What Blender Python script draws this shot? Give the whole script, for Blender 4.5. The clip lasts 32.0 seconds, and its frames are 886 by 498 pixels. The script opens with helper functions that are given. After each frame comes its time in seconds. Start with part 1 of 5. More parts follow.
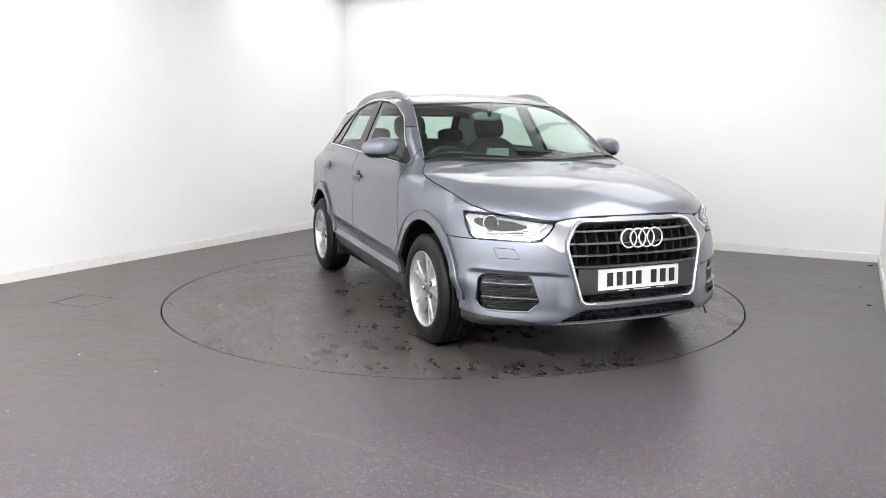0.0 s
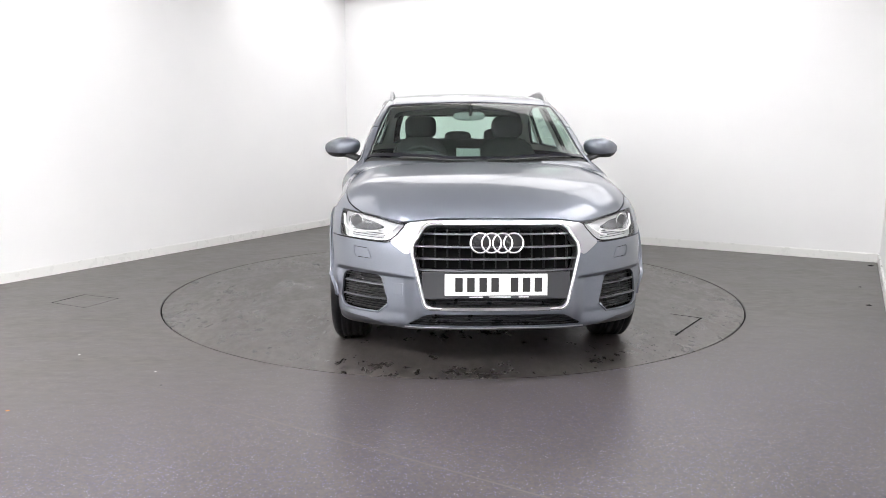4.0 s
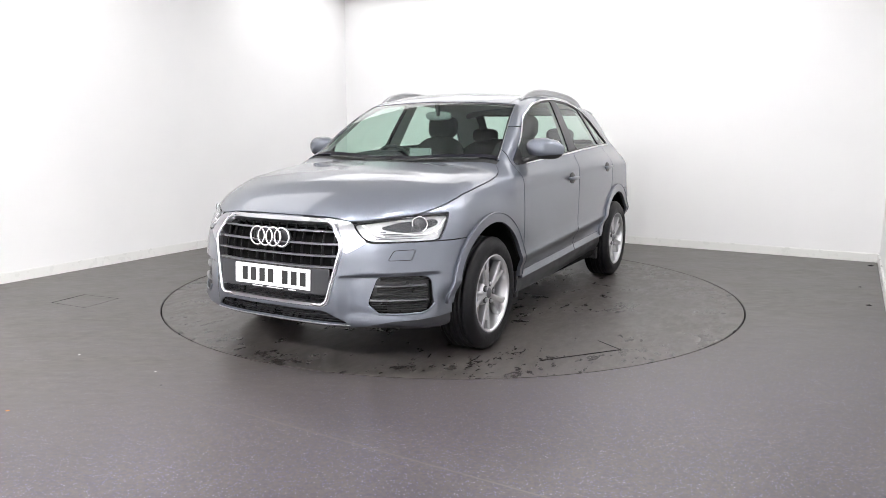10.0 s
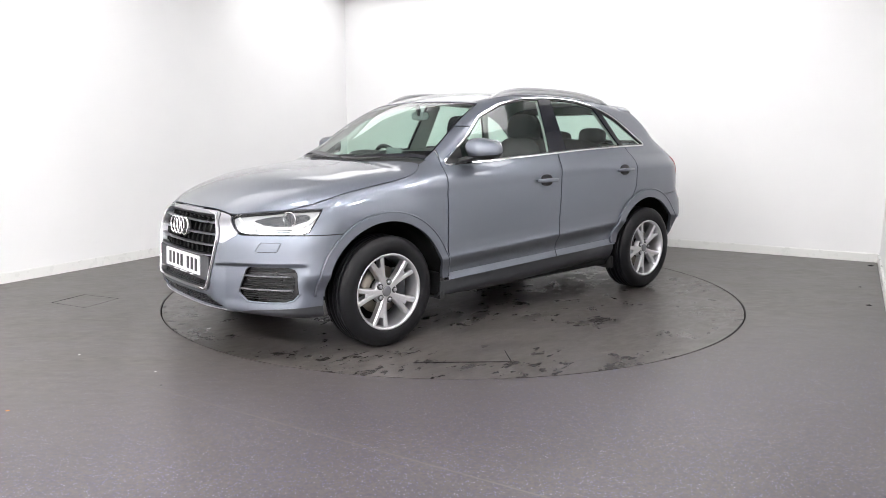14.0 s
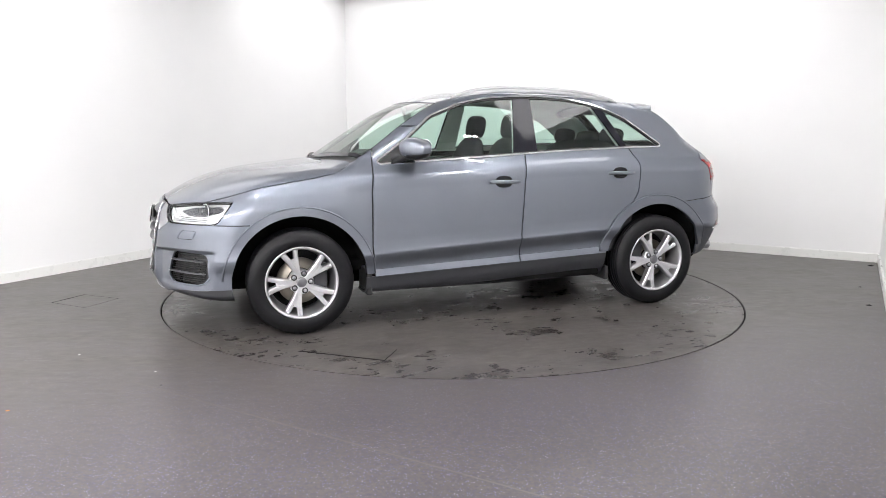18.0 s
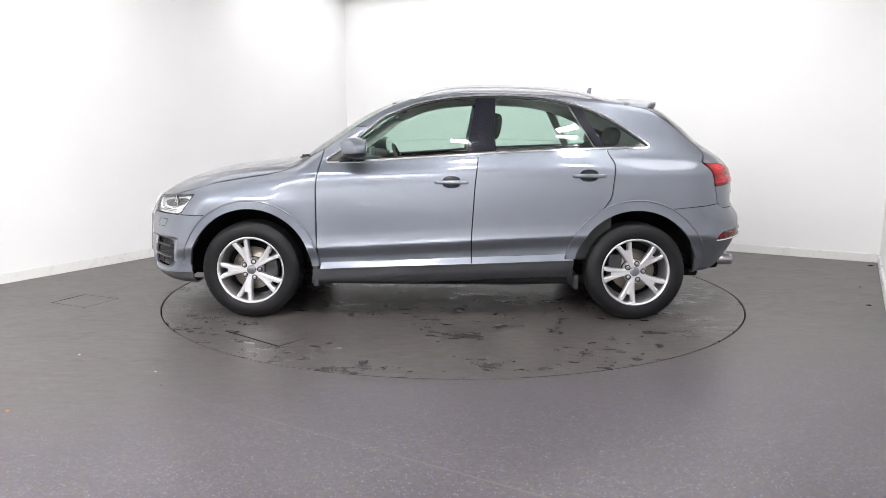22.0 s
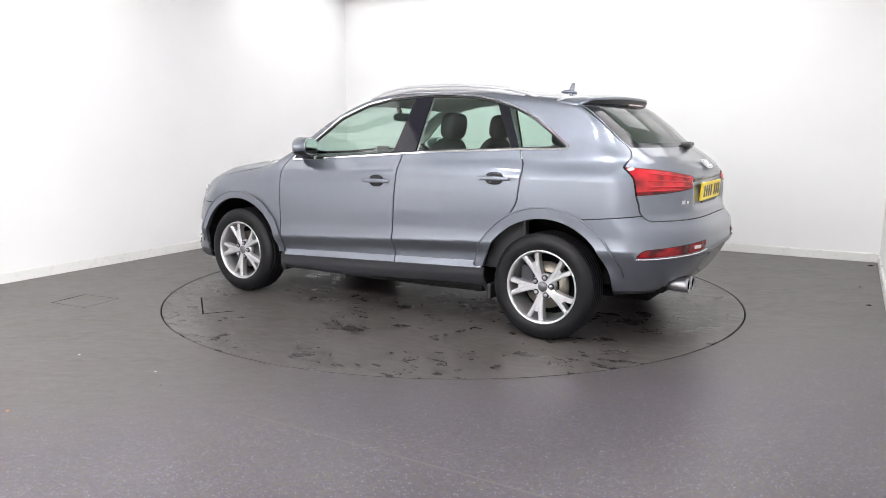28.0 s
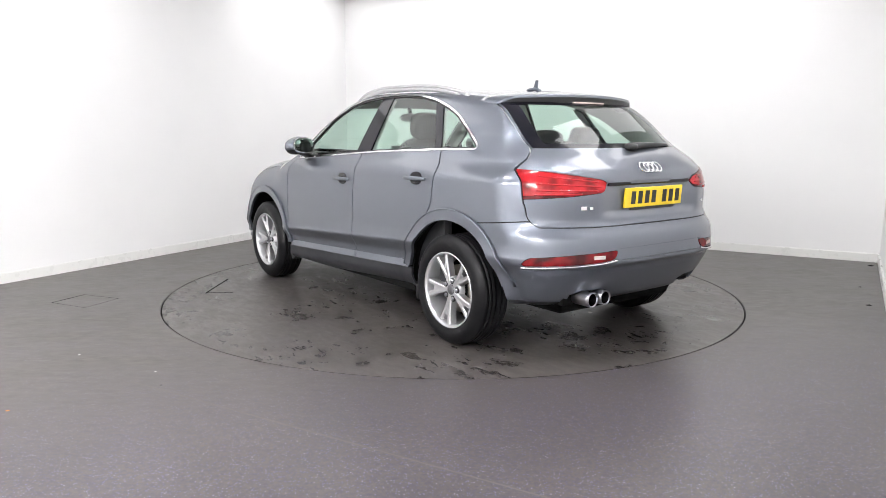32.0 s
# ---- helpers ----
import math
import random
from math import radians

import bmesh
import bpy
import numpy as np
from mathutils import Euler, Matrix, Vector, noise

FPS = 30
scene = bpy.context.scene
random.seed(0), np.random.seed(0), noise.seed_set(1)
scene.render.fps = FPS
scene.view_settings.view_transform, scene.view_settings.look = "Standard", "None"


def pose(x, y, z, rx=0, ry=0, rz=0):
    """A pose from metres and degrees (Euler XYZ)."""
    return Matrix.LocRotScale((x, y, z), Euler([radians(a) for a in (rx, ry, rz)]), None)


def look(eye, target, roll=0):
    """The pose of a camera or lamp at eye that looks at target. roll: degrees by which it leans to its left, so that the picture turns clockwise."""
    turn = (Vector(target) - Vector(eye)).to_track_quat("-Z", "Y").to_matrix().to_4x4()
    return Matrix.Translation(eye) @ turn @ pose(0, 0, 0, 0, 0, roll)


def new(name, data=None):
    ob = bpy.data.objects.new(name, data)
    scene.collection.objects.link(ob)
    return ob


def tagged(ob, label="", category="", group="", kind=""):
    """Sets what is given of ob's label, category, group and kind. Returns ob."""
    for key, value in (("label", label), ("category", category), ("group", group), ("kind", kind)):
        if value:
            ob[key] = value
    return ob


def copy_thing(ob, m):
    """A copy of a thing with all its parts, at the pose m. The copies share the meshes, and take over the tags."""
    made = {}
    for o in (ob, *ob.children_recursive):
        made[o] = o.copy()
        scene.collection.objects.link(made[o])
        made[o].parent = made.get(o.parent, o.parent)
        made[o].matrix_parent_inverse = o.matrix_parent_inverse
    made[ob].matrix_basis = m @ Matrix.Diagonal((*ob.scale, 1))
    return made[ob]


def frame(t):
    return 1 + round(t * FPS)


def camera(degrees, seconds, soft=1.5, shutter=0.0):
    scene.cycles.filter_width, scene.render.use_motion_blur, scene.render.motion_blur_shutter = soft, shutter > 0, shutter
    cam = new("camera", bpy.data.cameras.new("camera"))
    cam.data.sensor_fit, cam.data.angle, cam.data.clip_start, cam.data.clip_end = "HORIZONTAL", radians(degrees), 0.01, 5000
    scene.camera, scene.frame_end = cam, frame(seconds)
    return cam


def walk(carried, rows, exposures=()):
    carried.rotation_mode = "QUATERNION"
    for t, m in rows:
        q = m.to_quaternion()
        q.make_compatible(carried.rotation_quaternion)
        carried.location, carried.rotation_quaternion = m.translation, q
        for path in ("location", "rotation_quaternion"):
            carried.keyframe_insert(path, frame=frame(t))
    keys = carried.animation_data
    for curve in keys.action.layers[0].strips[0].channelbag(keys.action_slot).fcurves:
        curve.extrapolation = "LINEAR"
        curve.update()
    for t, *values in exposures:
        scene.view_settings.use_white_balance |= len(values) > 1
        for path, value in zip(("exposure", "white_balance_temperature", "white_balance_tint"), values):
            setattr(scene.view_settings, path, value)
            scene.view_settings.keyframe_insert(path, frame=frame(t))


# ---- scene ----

# ---------------------------------------------------------------- camera, standing still
cam = camera(63.16, 32.0, soft=0.8)
EYE = (0.0, -5.789, 1.248)
STAND = look(EYE, (-0.0620, -0.8529, 0.4603), roll=0.164)
walk(cam, [(0.0, STAND), (32.0, STAND)])

# ---------------------------------------------------------------- light: white studio with ceiling panels, most of them added
world = bpy.data.worlds.new("world")
scene.world = world
world.use_nodes = True
world.node_tree.nodes["Background"].inputs[0].default_value = (0.8, 0.85, 0.9, 1)
world.node_tree.nodes["Background"].inputs[1].default_value = 0.0
scene.view_settings.exposure = -0.05

# ---------------------------------------------------------------- materials


class Nodes:
    """A small helper to wire a Principled material."""

    def __init__(self, name, color=(0.8, 0.8, 0.8), rough=0.5, metal=0.0, **inputs):
        self.m = bpy.data.materials.new(name)
        self.m.use_nodes = True
        self.t = self.m.node_tree
        self.b = self.t.nodes["Principled BSDF"]
        self.b.inputs["Base Color"].default_value = (*color, 1)
        self.b.inputs["Roughness"].default_value = rough
        self.b.inputs["Metallic"].default_value = metal
        for k, v in inputs.items():
            self.b.inputs[k.replace("_", " ")].default_value = v

    def add(self, kind, **values):
        n = self.t.nodes.new(kind)
        for k, v in values.items():
            if k in n.inputs:
                n.inputs[k].default_value = v
            else:
                n.inputs[k.replace("_", " ")].default_value = v
        return n

    def link(self, a, out, b, into):
        self.t.links.new(a.outputs[out], b.inputs[into])

    def coords(self):
        return self.add("ShaderNodeTexCoord")

    def noise(self, scale, detail=4.0, rough=0.5, space="Object"):
        c, n = self.coords(), self.add("ShaderNodeTexNoise", Scale=scale, Detail=detail, Roughness=rough)
        self.link(c, space, n, "Vector")
        return n

    def ramp(self, src, out, *stops):
        r = self.t.nodes.new("ShaderNodeValToRGB")
        e = r.color_ramp.elements
        while len(e) < len(stops):
            e.new(0.5)
        for s, (at, col) in zip(e, stops):
            s.position, s.color = at, (*col, 1) if isinstance(col, tuple) else (col, col, col, 1)
        self.link(src, out, r, "Fac")
        return r

    def bump(self, src, out, strength, distance):
        b = self.add("ShaderNodeBump", Strength=strength, Distance=distance)
        self.link(src, out, b, "Height")
        self.link(b, "Normal", self.b, "Normal")
        return b


def plain(name, color, rough=0.5, metal=0.0, grain=0.0, scale=60.0, **inputs):
    """A plain surface with a little unevenness in its gloss and, if asked, a fine relief."""
    k = Nodes(name, color, rough, metal, **inputs)
    n = k.noise(scale * 0.2)
    r = k.ramp(n, "Fac", (0.3, max(rough - 0.05, 0.0)), (0.7, min(rough + 0.06, 1.0)))
    k.link(r, "Color", k.b, "Roughness")
    if grain:
        k.bump(k.noise(scale, 3), "Fac", grain, 0.002)
    return k.m


def paint_material():
    k = Nodes("metallic_grey_paint", (0.17, 0.185, 0.22), 0.42, 0.78, Coat_Weight=1.0, Coat_Roughness=0.07, Coat_IOR=1.5)
    flake = k.noise(900, 2)
    r = k.ramp(flake, "Fac", (0.35, (0.116, 0.128, 0.154)), (0.65, (0.154, 0.170, 0.203)))
    k.link(r, "Color", k.b, "Base Color")
    return k.m


def wall_material():
    k = Nodes("white_wall_paint", (0.86, 0.86, 0.86), 0.6)
    n = k.noise(1.3, 5)
    r = k.ramp(n, "Fac", (0.3, (0.85, 0.85, 0.85)), (0.7, (0.875, 0.875, 0.87)))
    k.link(r, "Color", k.b, "Base Color")
    k.bump(k.noise(180, 3), "Fac", 0.06, 0.002)
    return k.m


def floor_material(name, deck):
    """Dark safety vinyl thick with tiny pale and bluish flecks, under a film of brown dust that wet shoes and tyres have marked."""
    k = Nodes(name, (0.06, 0.055, 0.052), 0.36, Specular_IOR_Level=0.42)

    def blend(kind, fac, a, b):
        n = k.add("ShaderNodeMix")
        n.data_type, n.blend_type = "RGBA", kind
        for src, i in ((fac, 0), (a, 6), (b, 7)):
            if isinstance(src, (int, float)):
                n.inputs[i].default_value = src
            elif isinstance(src, tuple):
                n.inputs[i].default_value = (*src, 1)
            else:
                k.t.links.new(src, n.inputs[i])
        return n.outputs[2]

    def maths(kind, a, b):
        n = k.add("ShaderNodeMath")
        n.operation, n.use_clamp = kind, True
        for src, i in ((a, 0), (b, 1)):
            if isinstance(src, (int, float)):
                n.inputs[i].default_value = src
            else:
                k.t.links.new(src, n.inputs[i])
        return n.outputs[0]

    c = k.coords()

    def patchy(scale, detail, rough, stretch, turn, warp=0.0):
        m = k.add("ShaderNodeMapping")
        m.inputs["Scale"].default_value = (1.0, stretch, 1.0)
        m.inputs["Rotation"].default_value = (0, 0, turn)
        k.link(c, "Object", m, "Vector")
        n = k.add("ShaderNodeTexNoise", Scale=scale, Detail=detail, Roughness=rough, Distortion=warp)
        k.link(m, "Vector", n, "Vector")
        return n

    big = k.noise(1.1, 6, 0.55)
    base = k.ramp(big, "Fac", (0.30, (0.055, 0.052, 0.052)), (0.70, (0.069, 0.065, 0.064)))
    tint = k.noise(70, 4, 0.65)
    tinted = k.ramp(tint, "Color", (0.40, (0.70, 0.70, 0.98)), (0.60, (1.32, 1.18, 1.0)))
    col = blend("MULTIPLY", 1.0, base.outputs[0], tinted.outputs[0])
    # flecks in the vinyl
    v = k.add("ShaderNodeTexVoronoi", Scale=100.0)
    k.link(c, "Object", v, "Vector")
    dot = k.ramp(v, "Distance", (0.16, 1.0), (0.30, 0.0))
    pick_ = k.add("ShaderNodeSeparateColor")
    k.link(v, "Color", pick_, "Color")
    few = k.ramp(pick_, "Red", (0.16, 0.0), (0.18, 1.0))
    fleck = k.ramp(pick_, "Green", (0.0, (0.11, 0.095, 0.09)), (0.35, (0.09, 0.09, 0.21)), (0.65, (0.16, 0.16, 0.32)), (0.88, (0.28, 0.28, 0.38)), (1.0, (0.48, 0.48, 0.55)))
    col = blend("MIX", maths("MULTIPLY", dot.outputs[0], few.outputs[0]), col, fleck.outputs[0])
    # the film of dust: whole on the deck and behind it, worn off towards the way in
    soil = patchy(2.2, 7.0, 0.6, 1.7, 0.4)
    if deck:
        film = k.ramp(soil, "Fac", (0.30, 0.55), (0.60, 0.95)).outputs[0]
    else:
        place = k.add("ShaderNodeSeparateXYZ")
        k.link(c, "Object", place, "Vector")
        near = k.add("ShaderNodeMapRange", **{"From Min": -2.9, "From Max": -1.4, "To Min": 0.0, "To Max": 1.0})
        slant = k.add("ShaderNodeMath")
        slant.operation = "MULTIPLY_ADD"
        slant.inputs[1].default_value = -0.34
        k.link(place, "X", slant, 0)
        k.link(place, "Y", slant, 2)
        k.link(slant, "Value", near, "Value")
        film = maths("MULTIPLY", near.outputs[0], k.ramp(soil, "Fac", (0.32, 0.45), (0.62, 1.0)).outputs[0])
    dust = k.ramp(patchy(9.0, 6.0, 0.65, 2.2, 0.2), "Fac", (0.34, (0.046, 0.041, 0.037)), (0.66, (0.094, 0.085, 0.077)))
    col = blend("MIX", film, col, dust.outputs[0])
    # dark damp marks, in clusters of small ragged prints
    where = k.ramp(patchy(1.3, 3.0, 0.5, 1.0, 0.0), "Fac", (0.40, 0.0), (0.58, 1.0)).outputs[0]
    prints = k.ramp(patchy(8.5, 7.0, 0.62, 2.1, 0.3, 0.6), "Fac", (0.48, 0.0), (0.66, 1.0)).outputs[0]
    pools = k.ramp(patchy(2.6, 8.0, 0.66, 1.5, 0.9, 0.3), "Fac", (0.48, 0.0), (0.64, 1.0)).outputs[0]
    damp = maths("MULTIPLY", maths("MAXIMUM", maths("MULTIPLY", prints, where), maths("MULTIPLY", pools, 0.7)), 0.95 if deck else 0.25)
    col = blend("MIX", damp, col, (0.024, 0.021, 0.020))
    # pale streaks: tan scuffs, and the shine of wet spots put into the colour
    pale_streaks = k.ramp(patchy(5.0, 9.0, 0.7, 3.2, 0.15, 0.4), "Fac", (0.60, 0.0), (0.66, 0.35), (0.78, 0.6)).outputs[0]
    col = blend("MIX", maths("MULTIPLY", pale_streaks, film), col, (0.15, 0.14, 0.132))
    k.t.links.new(col, k.b.inputs["Base Color"])
    gloss = blend("MIX", film, (0.34, 0.34, 0.34), (0.40, 0.40, 0.40))
    gloss = blend("MIX", damp, gloss, (0.16, 0.16, 0.16))
    k.t.links.new(gloss, k.b.inputs["Roughness"])
    k.bump(k.noise(260, 2), "Fac", 0.08, 0.001)
    return k.m


def pane_material(name, tint, gloss=1.0):
    """Thin car glass: lets light straight through with a tint and mirrors the room by Fresnel."""
    m = bpy.data.materials.new(name)
    m.use_nodes = True
    t = m.node_tree
    t.nodes.clear()
    out = t.nodes.new("ShaderNodeOutputMaterial")
    clear, mirror, mix, edge, power, scale = (t.nodes.new(x) for x in ("ShaderNodeBsdfTransparent", "ShaderNodeBsdfGlossy", "ShaderNodeMixShader",
                                                                       "ShaderNodeLayerWeight", "ShaderNodeMath", "ShaderNodeMath"))
    clear.inputs[0].default_value = (*tint, 1)
    mirror.inputs["Roughness"].default_value = 0.01
    power.operation, scale.operation = "POWER", "MULTIPLY_ADD"
    power.inputs[1].default_value = 5.0
    scale.inputs[1].default_value, scale.inputs[2].default_value = 0.93 * gloss, 0.065 * gloss
    t.links.new(edge.outputs["Facing"], power.inputs[0])
    t.links.new(power.outputs[0], scale.inputs[0])
    t.links.new(scale.outputs[0], mix.inputs[0])
    t.links.new(clear.outputs[0], mix.inputs[1])
    t.links.new(mirror.outputs[0], mix.inputs[2])
    t.links.new(mix.outputs[0], out.inputs[0])
    return m


def lamp_material(strength, color=(1, 1, 1)):
    k = Nodes("lamp_diffuser", (0.9, 0.9, 0.9), 0.5)
    k.b.inputs["Emission Color"].default_value = (*color, 1)
    k.b.inputs["Emission Strength"].default_value = strength
    return k.m


def red_lens(name, low, high, scale):
    """Clear red plastic over uneven reflectors: deeper and brighter patches, with fine ribs."""
    k = Nodes(name, (high, 0.01, 0.015), 0.12)
    n = k.noise(scale, 2)
    r = k.ramp(n, "Fac", (0.36, (low, low * 0.02, low * 0.03)), (0.62, (high, high * 0.03, high * 0.045)))
    k.link(r, "Color", k.b, "Base Color")
    k.b.inputs["Specular IOR Level"].default_value = 0.35
    return k.m


PAINT = paint_material()
WALL = wall_material()
FLOOR = floor_material("flecked_dark_vinyl", False)
DECK = floor_material("soiled_deck_vinyl", True)
WHITE_TRIM = plain("white_gloss_trim", (0.8, 0.8, 0.78), 0.3)
CEILING = plain("ceiling_paint", (0.85, 0.85, 0.85), 0.8)
REAR_FILL = lamp_material(170.0, (1.0, 0.985, 0.995))
SPOT_LIGHT = lamp_material(430.0, (1.0, 0.985, 0.995))
SIDE_FILL = lamp_material(6.0, (1.0, 0.985, 0.995))
WALL_FILL = lamp_material(2.25, (1.0, 0.985, 0.995))
SEAM = plain("worn_vinyl_seam", (0.11, 0.10, 0.09), 0.5)
ORANGE = plain("orange_scrap", (0.6, 0.22, 0.04), 0.6)
BLACK = plain("black_plastic", (0.014, 0.014, 0.015), 0.45, grain=0.15, scale=400)
SATIN_BLACK = plain("satin_black_grille", (0.012, 0.012, 0.014), 0.3)
# real dark plastic, and also shade on bumper undersides and in bolt recesses
GREY_PLASTIC_AND_SHADE = plain("dark_grey_plastic_and_shade", (0.024, 0.025, 0.029), 0.38)
GRILLE_GREY = plain("grille_upright_grey", (0.006, 0.006, 0.007), 0.5, Specular_IOR_Level=0.25)
GLOSS_BLACK = plain("gloss_black_trim", (0.006, 0.006, 0.010), 0.06, Specular_IOR_Level=0.3)
DARK = plain("dark_lining", (0.006, 0.006, 0.006), 0.9, Specular_IOR_Level=0.08)
CHROME = plain("bright_chrome", (0.82, 0.82, 0.84), 0.08, 1.0)
SATIN = plain("satin_aluminium", (0.38, 0.38, 0.40), 0.34, 1.0)
SLAT = plain("grille_slat_silver", (0.20, 0.20, 0.215), 0.32, 0.9)
ALLOY = plain("silver_alloy_lacquer", (0.56, 0.56, 0.575), 0.33, 0.85, Coat_Weight=0.6)
RUBBER = plain("tyre_rubber", (0.006, 0.006, 0.007), 0.45, grain=0.2, scale=250, Specular_IOR_Level=0.2)
RAIL = plain("satin_silver_rail", (0.40, 0.40, 0.41), 0.36, 0.25)
DISC_STEEL = plain("brake_disc_steel", (0.22, 0.20, 0.17), 0.4, 0.9)
REFLECTOR = plain("lamp_reflector", (0.80, 0.80, 0.82), 0.24, 0.4)
LAMP_GREY = plain("lamp_inner_grey", (0.075, 0.078, 0.085), 0.2, 0.3)
LAMP_LENS = pane_material("clear_lamp_lens", (0.97, 0.98, 0.98))
GLASS = pane_material("tinted_glass", (0.73, 0.87, 0.80))
GLASS_DARK = pane_material("rear_glass", (0.74, 0.86, 0.80))
MIRROR = plain("mirror_silver", (0.85, 0.88, 0.88), 0.02, 1.0)
RED = red_lens("red_lamp_plastic", 0.09, 0.44, 7.0)
RED_DEEP = red_lens("deep_red_lamp_plastic", 0.04, 0.22, 9.0)
RED_BRIGHT = plain("bright_red_lamp_strip", (0.36, 0.012, 0.018), 0.18)
AMBER = plain("clear_lamp_prism", (0.55, 0.45, 0.42), 0.2)
PLATE_WHITE = plain("white_plate", (0.82, 0.82, 0.82), 0.35)
PLATE_YELLOW = plain("yellow_plate", (0.85, 0.62, 0.02), 0.35)
INK = plain("plate_black", (0.01, 0.01, 0.01), 0.45)
FABRIC = plain("black_seat_cloth", (0.022, 0.022, 0.024), 0.9, grain=0.5, scale=300)
LINING = plain("grey_headliner", (0.58, 0.58, 0.565), 0.9)
DASH = plain("dashboard_plastic", (0.025, 0.026, 0.028), 0.6, grain=0.3, scale=300)
SCREEN_GREY = plain("display_back", (0.22, 0.24, 0.24), 0.4)
# ---------------------------------------------------------------- car body surface
# Car space: x forward, y to the car's left, z up, origin on the floor midway between the axles.


def curve(*knots):
    """A smooth function through (x, value) knots, given in rising x, level beyond its ends."""
    xs = np.array([k[0] for k in knots], float)
    vs = np.array([k[1] for k in knots], float)
    h = np.diff(xs)
    d = np.diff(vs) / h
    m = np.empty_like(vs)
    m[0], m[-1] = d[0], d[-1]
    for i in range(1, len(xs) - 1):
        m[i] = (d[i - 1] * h[i] + d[i] * h[i - 1]) / (h[i] + h[i - 1])
        if d[i - 1] * d[i] <= 0:
            m[i] *= 0.3

    def f(x):
        x = np.clip(x, xs[0], xs[-1])
        i = np.clip(np.searchsorted(xs, x) - 1, 0, len(h) - 1)
        u = (x - xs[i]) / h[i]
        a, b = vs[i], vs[i + 1]
        return (a * (1 + 2 * u) * (1 - u) ** 2 + b * u * u * (3 - 2 * u)
                + h[i] * u * (1 - u) * (m[i] * (1 - u) - m[i + 1] * u))
    return f


def smooth_step(a, b, x):
    u = np.clip((x - a) / (b - a), 0, 1)
    return u * u * (3 - 2 * u)


def smooth_max(a, b, k):
    h = np.maximum(k - np.abs(a - b), 0)
    return np.maximum(a, b) + h * h / (4 * k)


# centre line of the nose and the tail over height, and of hood, screen and roof over length
NOSE = curve((0.20, 2.07), (0.25, 2.15), (0.30, 2.185), (0.38, 2.205), (0.55, 2.20), (0.70, 2.18), (0.80, 2.13), (0.88, 2.04), (0.95, 1.9), (1.1, 1.5))
TAIL = curve((0.22, -1.92), (0.30, -1.990), (0.40, -2.064), (0.50, -2.124), (0.545, -2.146), (0.558, -2.158), (0.62, -2.155), (0.70, -2.140), (0.75, -2.105), (0.80, -2.085),
             (0.90, -2.085), (0.98, -2.067), (1.05, -2.032), (1.11, -1.965), (1.16, -1.90), (1.30, -1.745), (1.42, -1.59), (1.50, -1.48), (1.6, -1.35))
RIDGE = curve((-2.3, 1.20), (-1.9, 1.36), (-1.6, 1.468), (-1.45, 1.496), (-1.1, 1.542), (-0.8, 1.565), (-0.4, 1.580), (-0.1, 1.577), (0.15, 1.557),
              (0.35, 1.511), (0.55, 1.430), (0.75, 1.308), (0.90, 1.206), (1.00, 1.132), (1.06, 1.098), (1.15, 1.085), (1.40, 1.055), (1.62, 1.026), (1.84, 0.970),
              (2.02, 0.890), (2.12, 0.828), (2.2, 0.755), (2.4, 0.6))
CROWN = curve((-2.0, 0.09), (-1.5, 0.07), (-1.0, 0.05), (-0.4, 0.045), (0.1, 0.05), (0.3, 0.065), (0.55, 0.092), (0.8, 0.10), (0.95, 0.07),
              (1.1, 0.040), (1.5, 0.048), (1.8, 0.070), (2.1, 0.07))
# half width amidships over height, and how it narrows fore and aft, below and above the waist
FLANK = curve((0.20, 0.80), (0.26, 0.850), (0.30, 0.868), (0.36, 0.873), (0.46, 0.878), (0.524, 0.902), (0.535, 0.904), (0.547, 0.901), (0.60, 0.895), (0.66, 0.8945), (0.75, 0.8955),
              (0.85, 0.8935), (0.93, 0.8885), (1.000, 0.8815), (1.014, 0.8765), (1.06, 0.853), (1.12, 0.826), (1.20, 0.791), (1.35, 0.717), (1.50, 0.636), (1.60, 0.575), (1.8, 0.46))
WAIST = curve((-2.0, 1.05), (-1.72, 1.062), (-1.5, 1.069), (-1.15, 1.061), (-0.8, 1.045), (-0.2, 1.013), (0.3, 0.989), (0.85, 0.961), (1.26, 0.928), (1.5, 0.90), (1.8, 0.87))
NARROW_LOW = curve((-2.2, 0.17), (-2.0, 0.085), (-1.8, 0.045), (-1.5, 0.022), (-1.2, 0.010), (-0.8, 0.0), (0.8, 0.0), (1.2, 0.004), (1.5, 0.012), (1.75, 0.034), (1.95, 0.08), (2.2, 0.18))
NARROW_TOP = curve((-2.2, 0.22), (-1.8, 0.115), (-1.4, 0.070), (-1.0, 0.033), (-0.6, 0.010), (-0.1, 0.002), (0.1, 0.008), (0.4, 0.030), (0.6, 0.042), (0.8, 0.052), (1.2, 0.05), (1.6, 0.055), (2.0, 0.11))
BELLY = curve((-2.2, 0.33), (-1.9, 0.31), (-1.7, 0.30), (-1.0, 0.23), (1.0, 0.22), (1.7, 0.215), (2.0, 0.235), (2.2, 0.25))
NOSE_BOW = curve((0.25, 0.38), (0.45, 0.46), (0.60, 0.50), (0.80, 0.55))


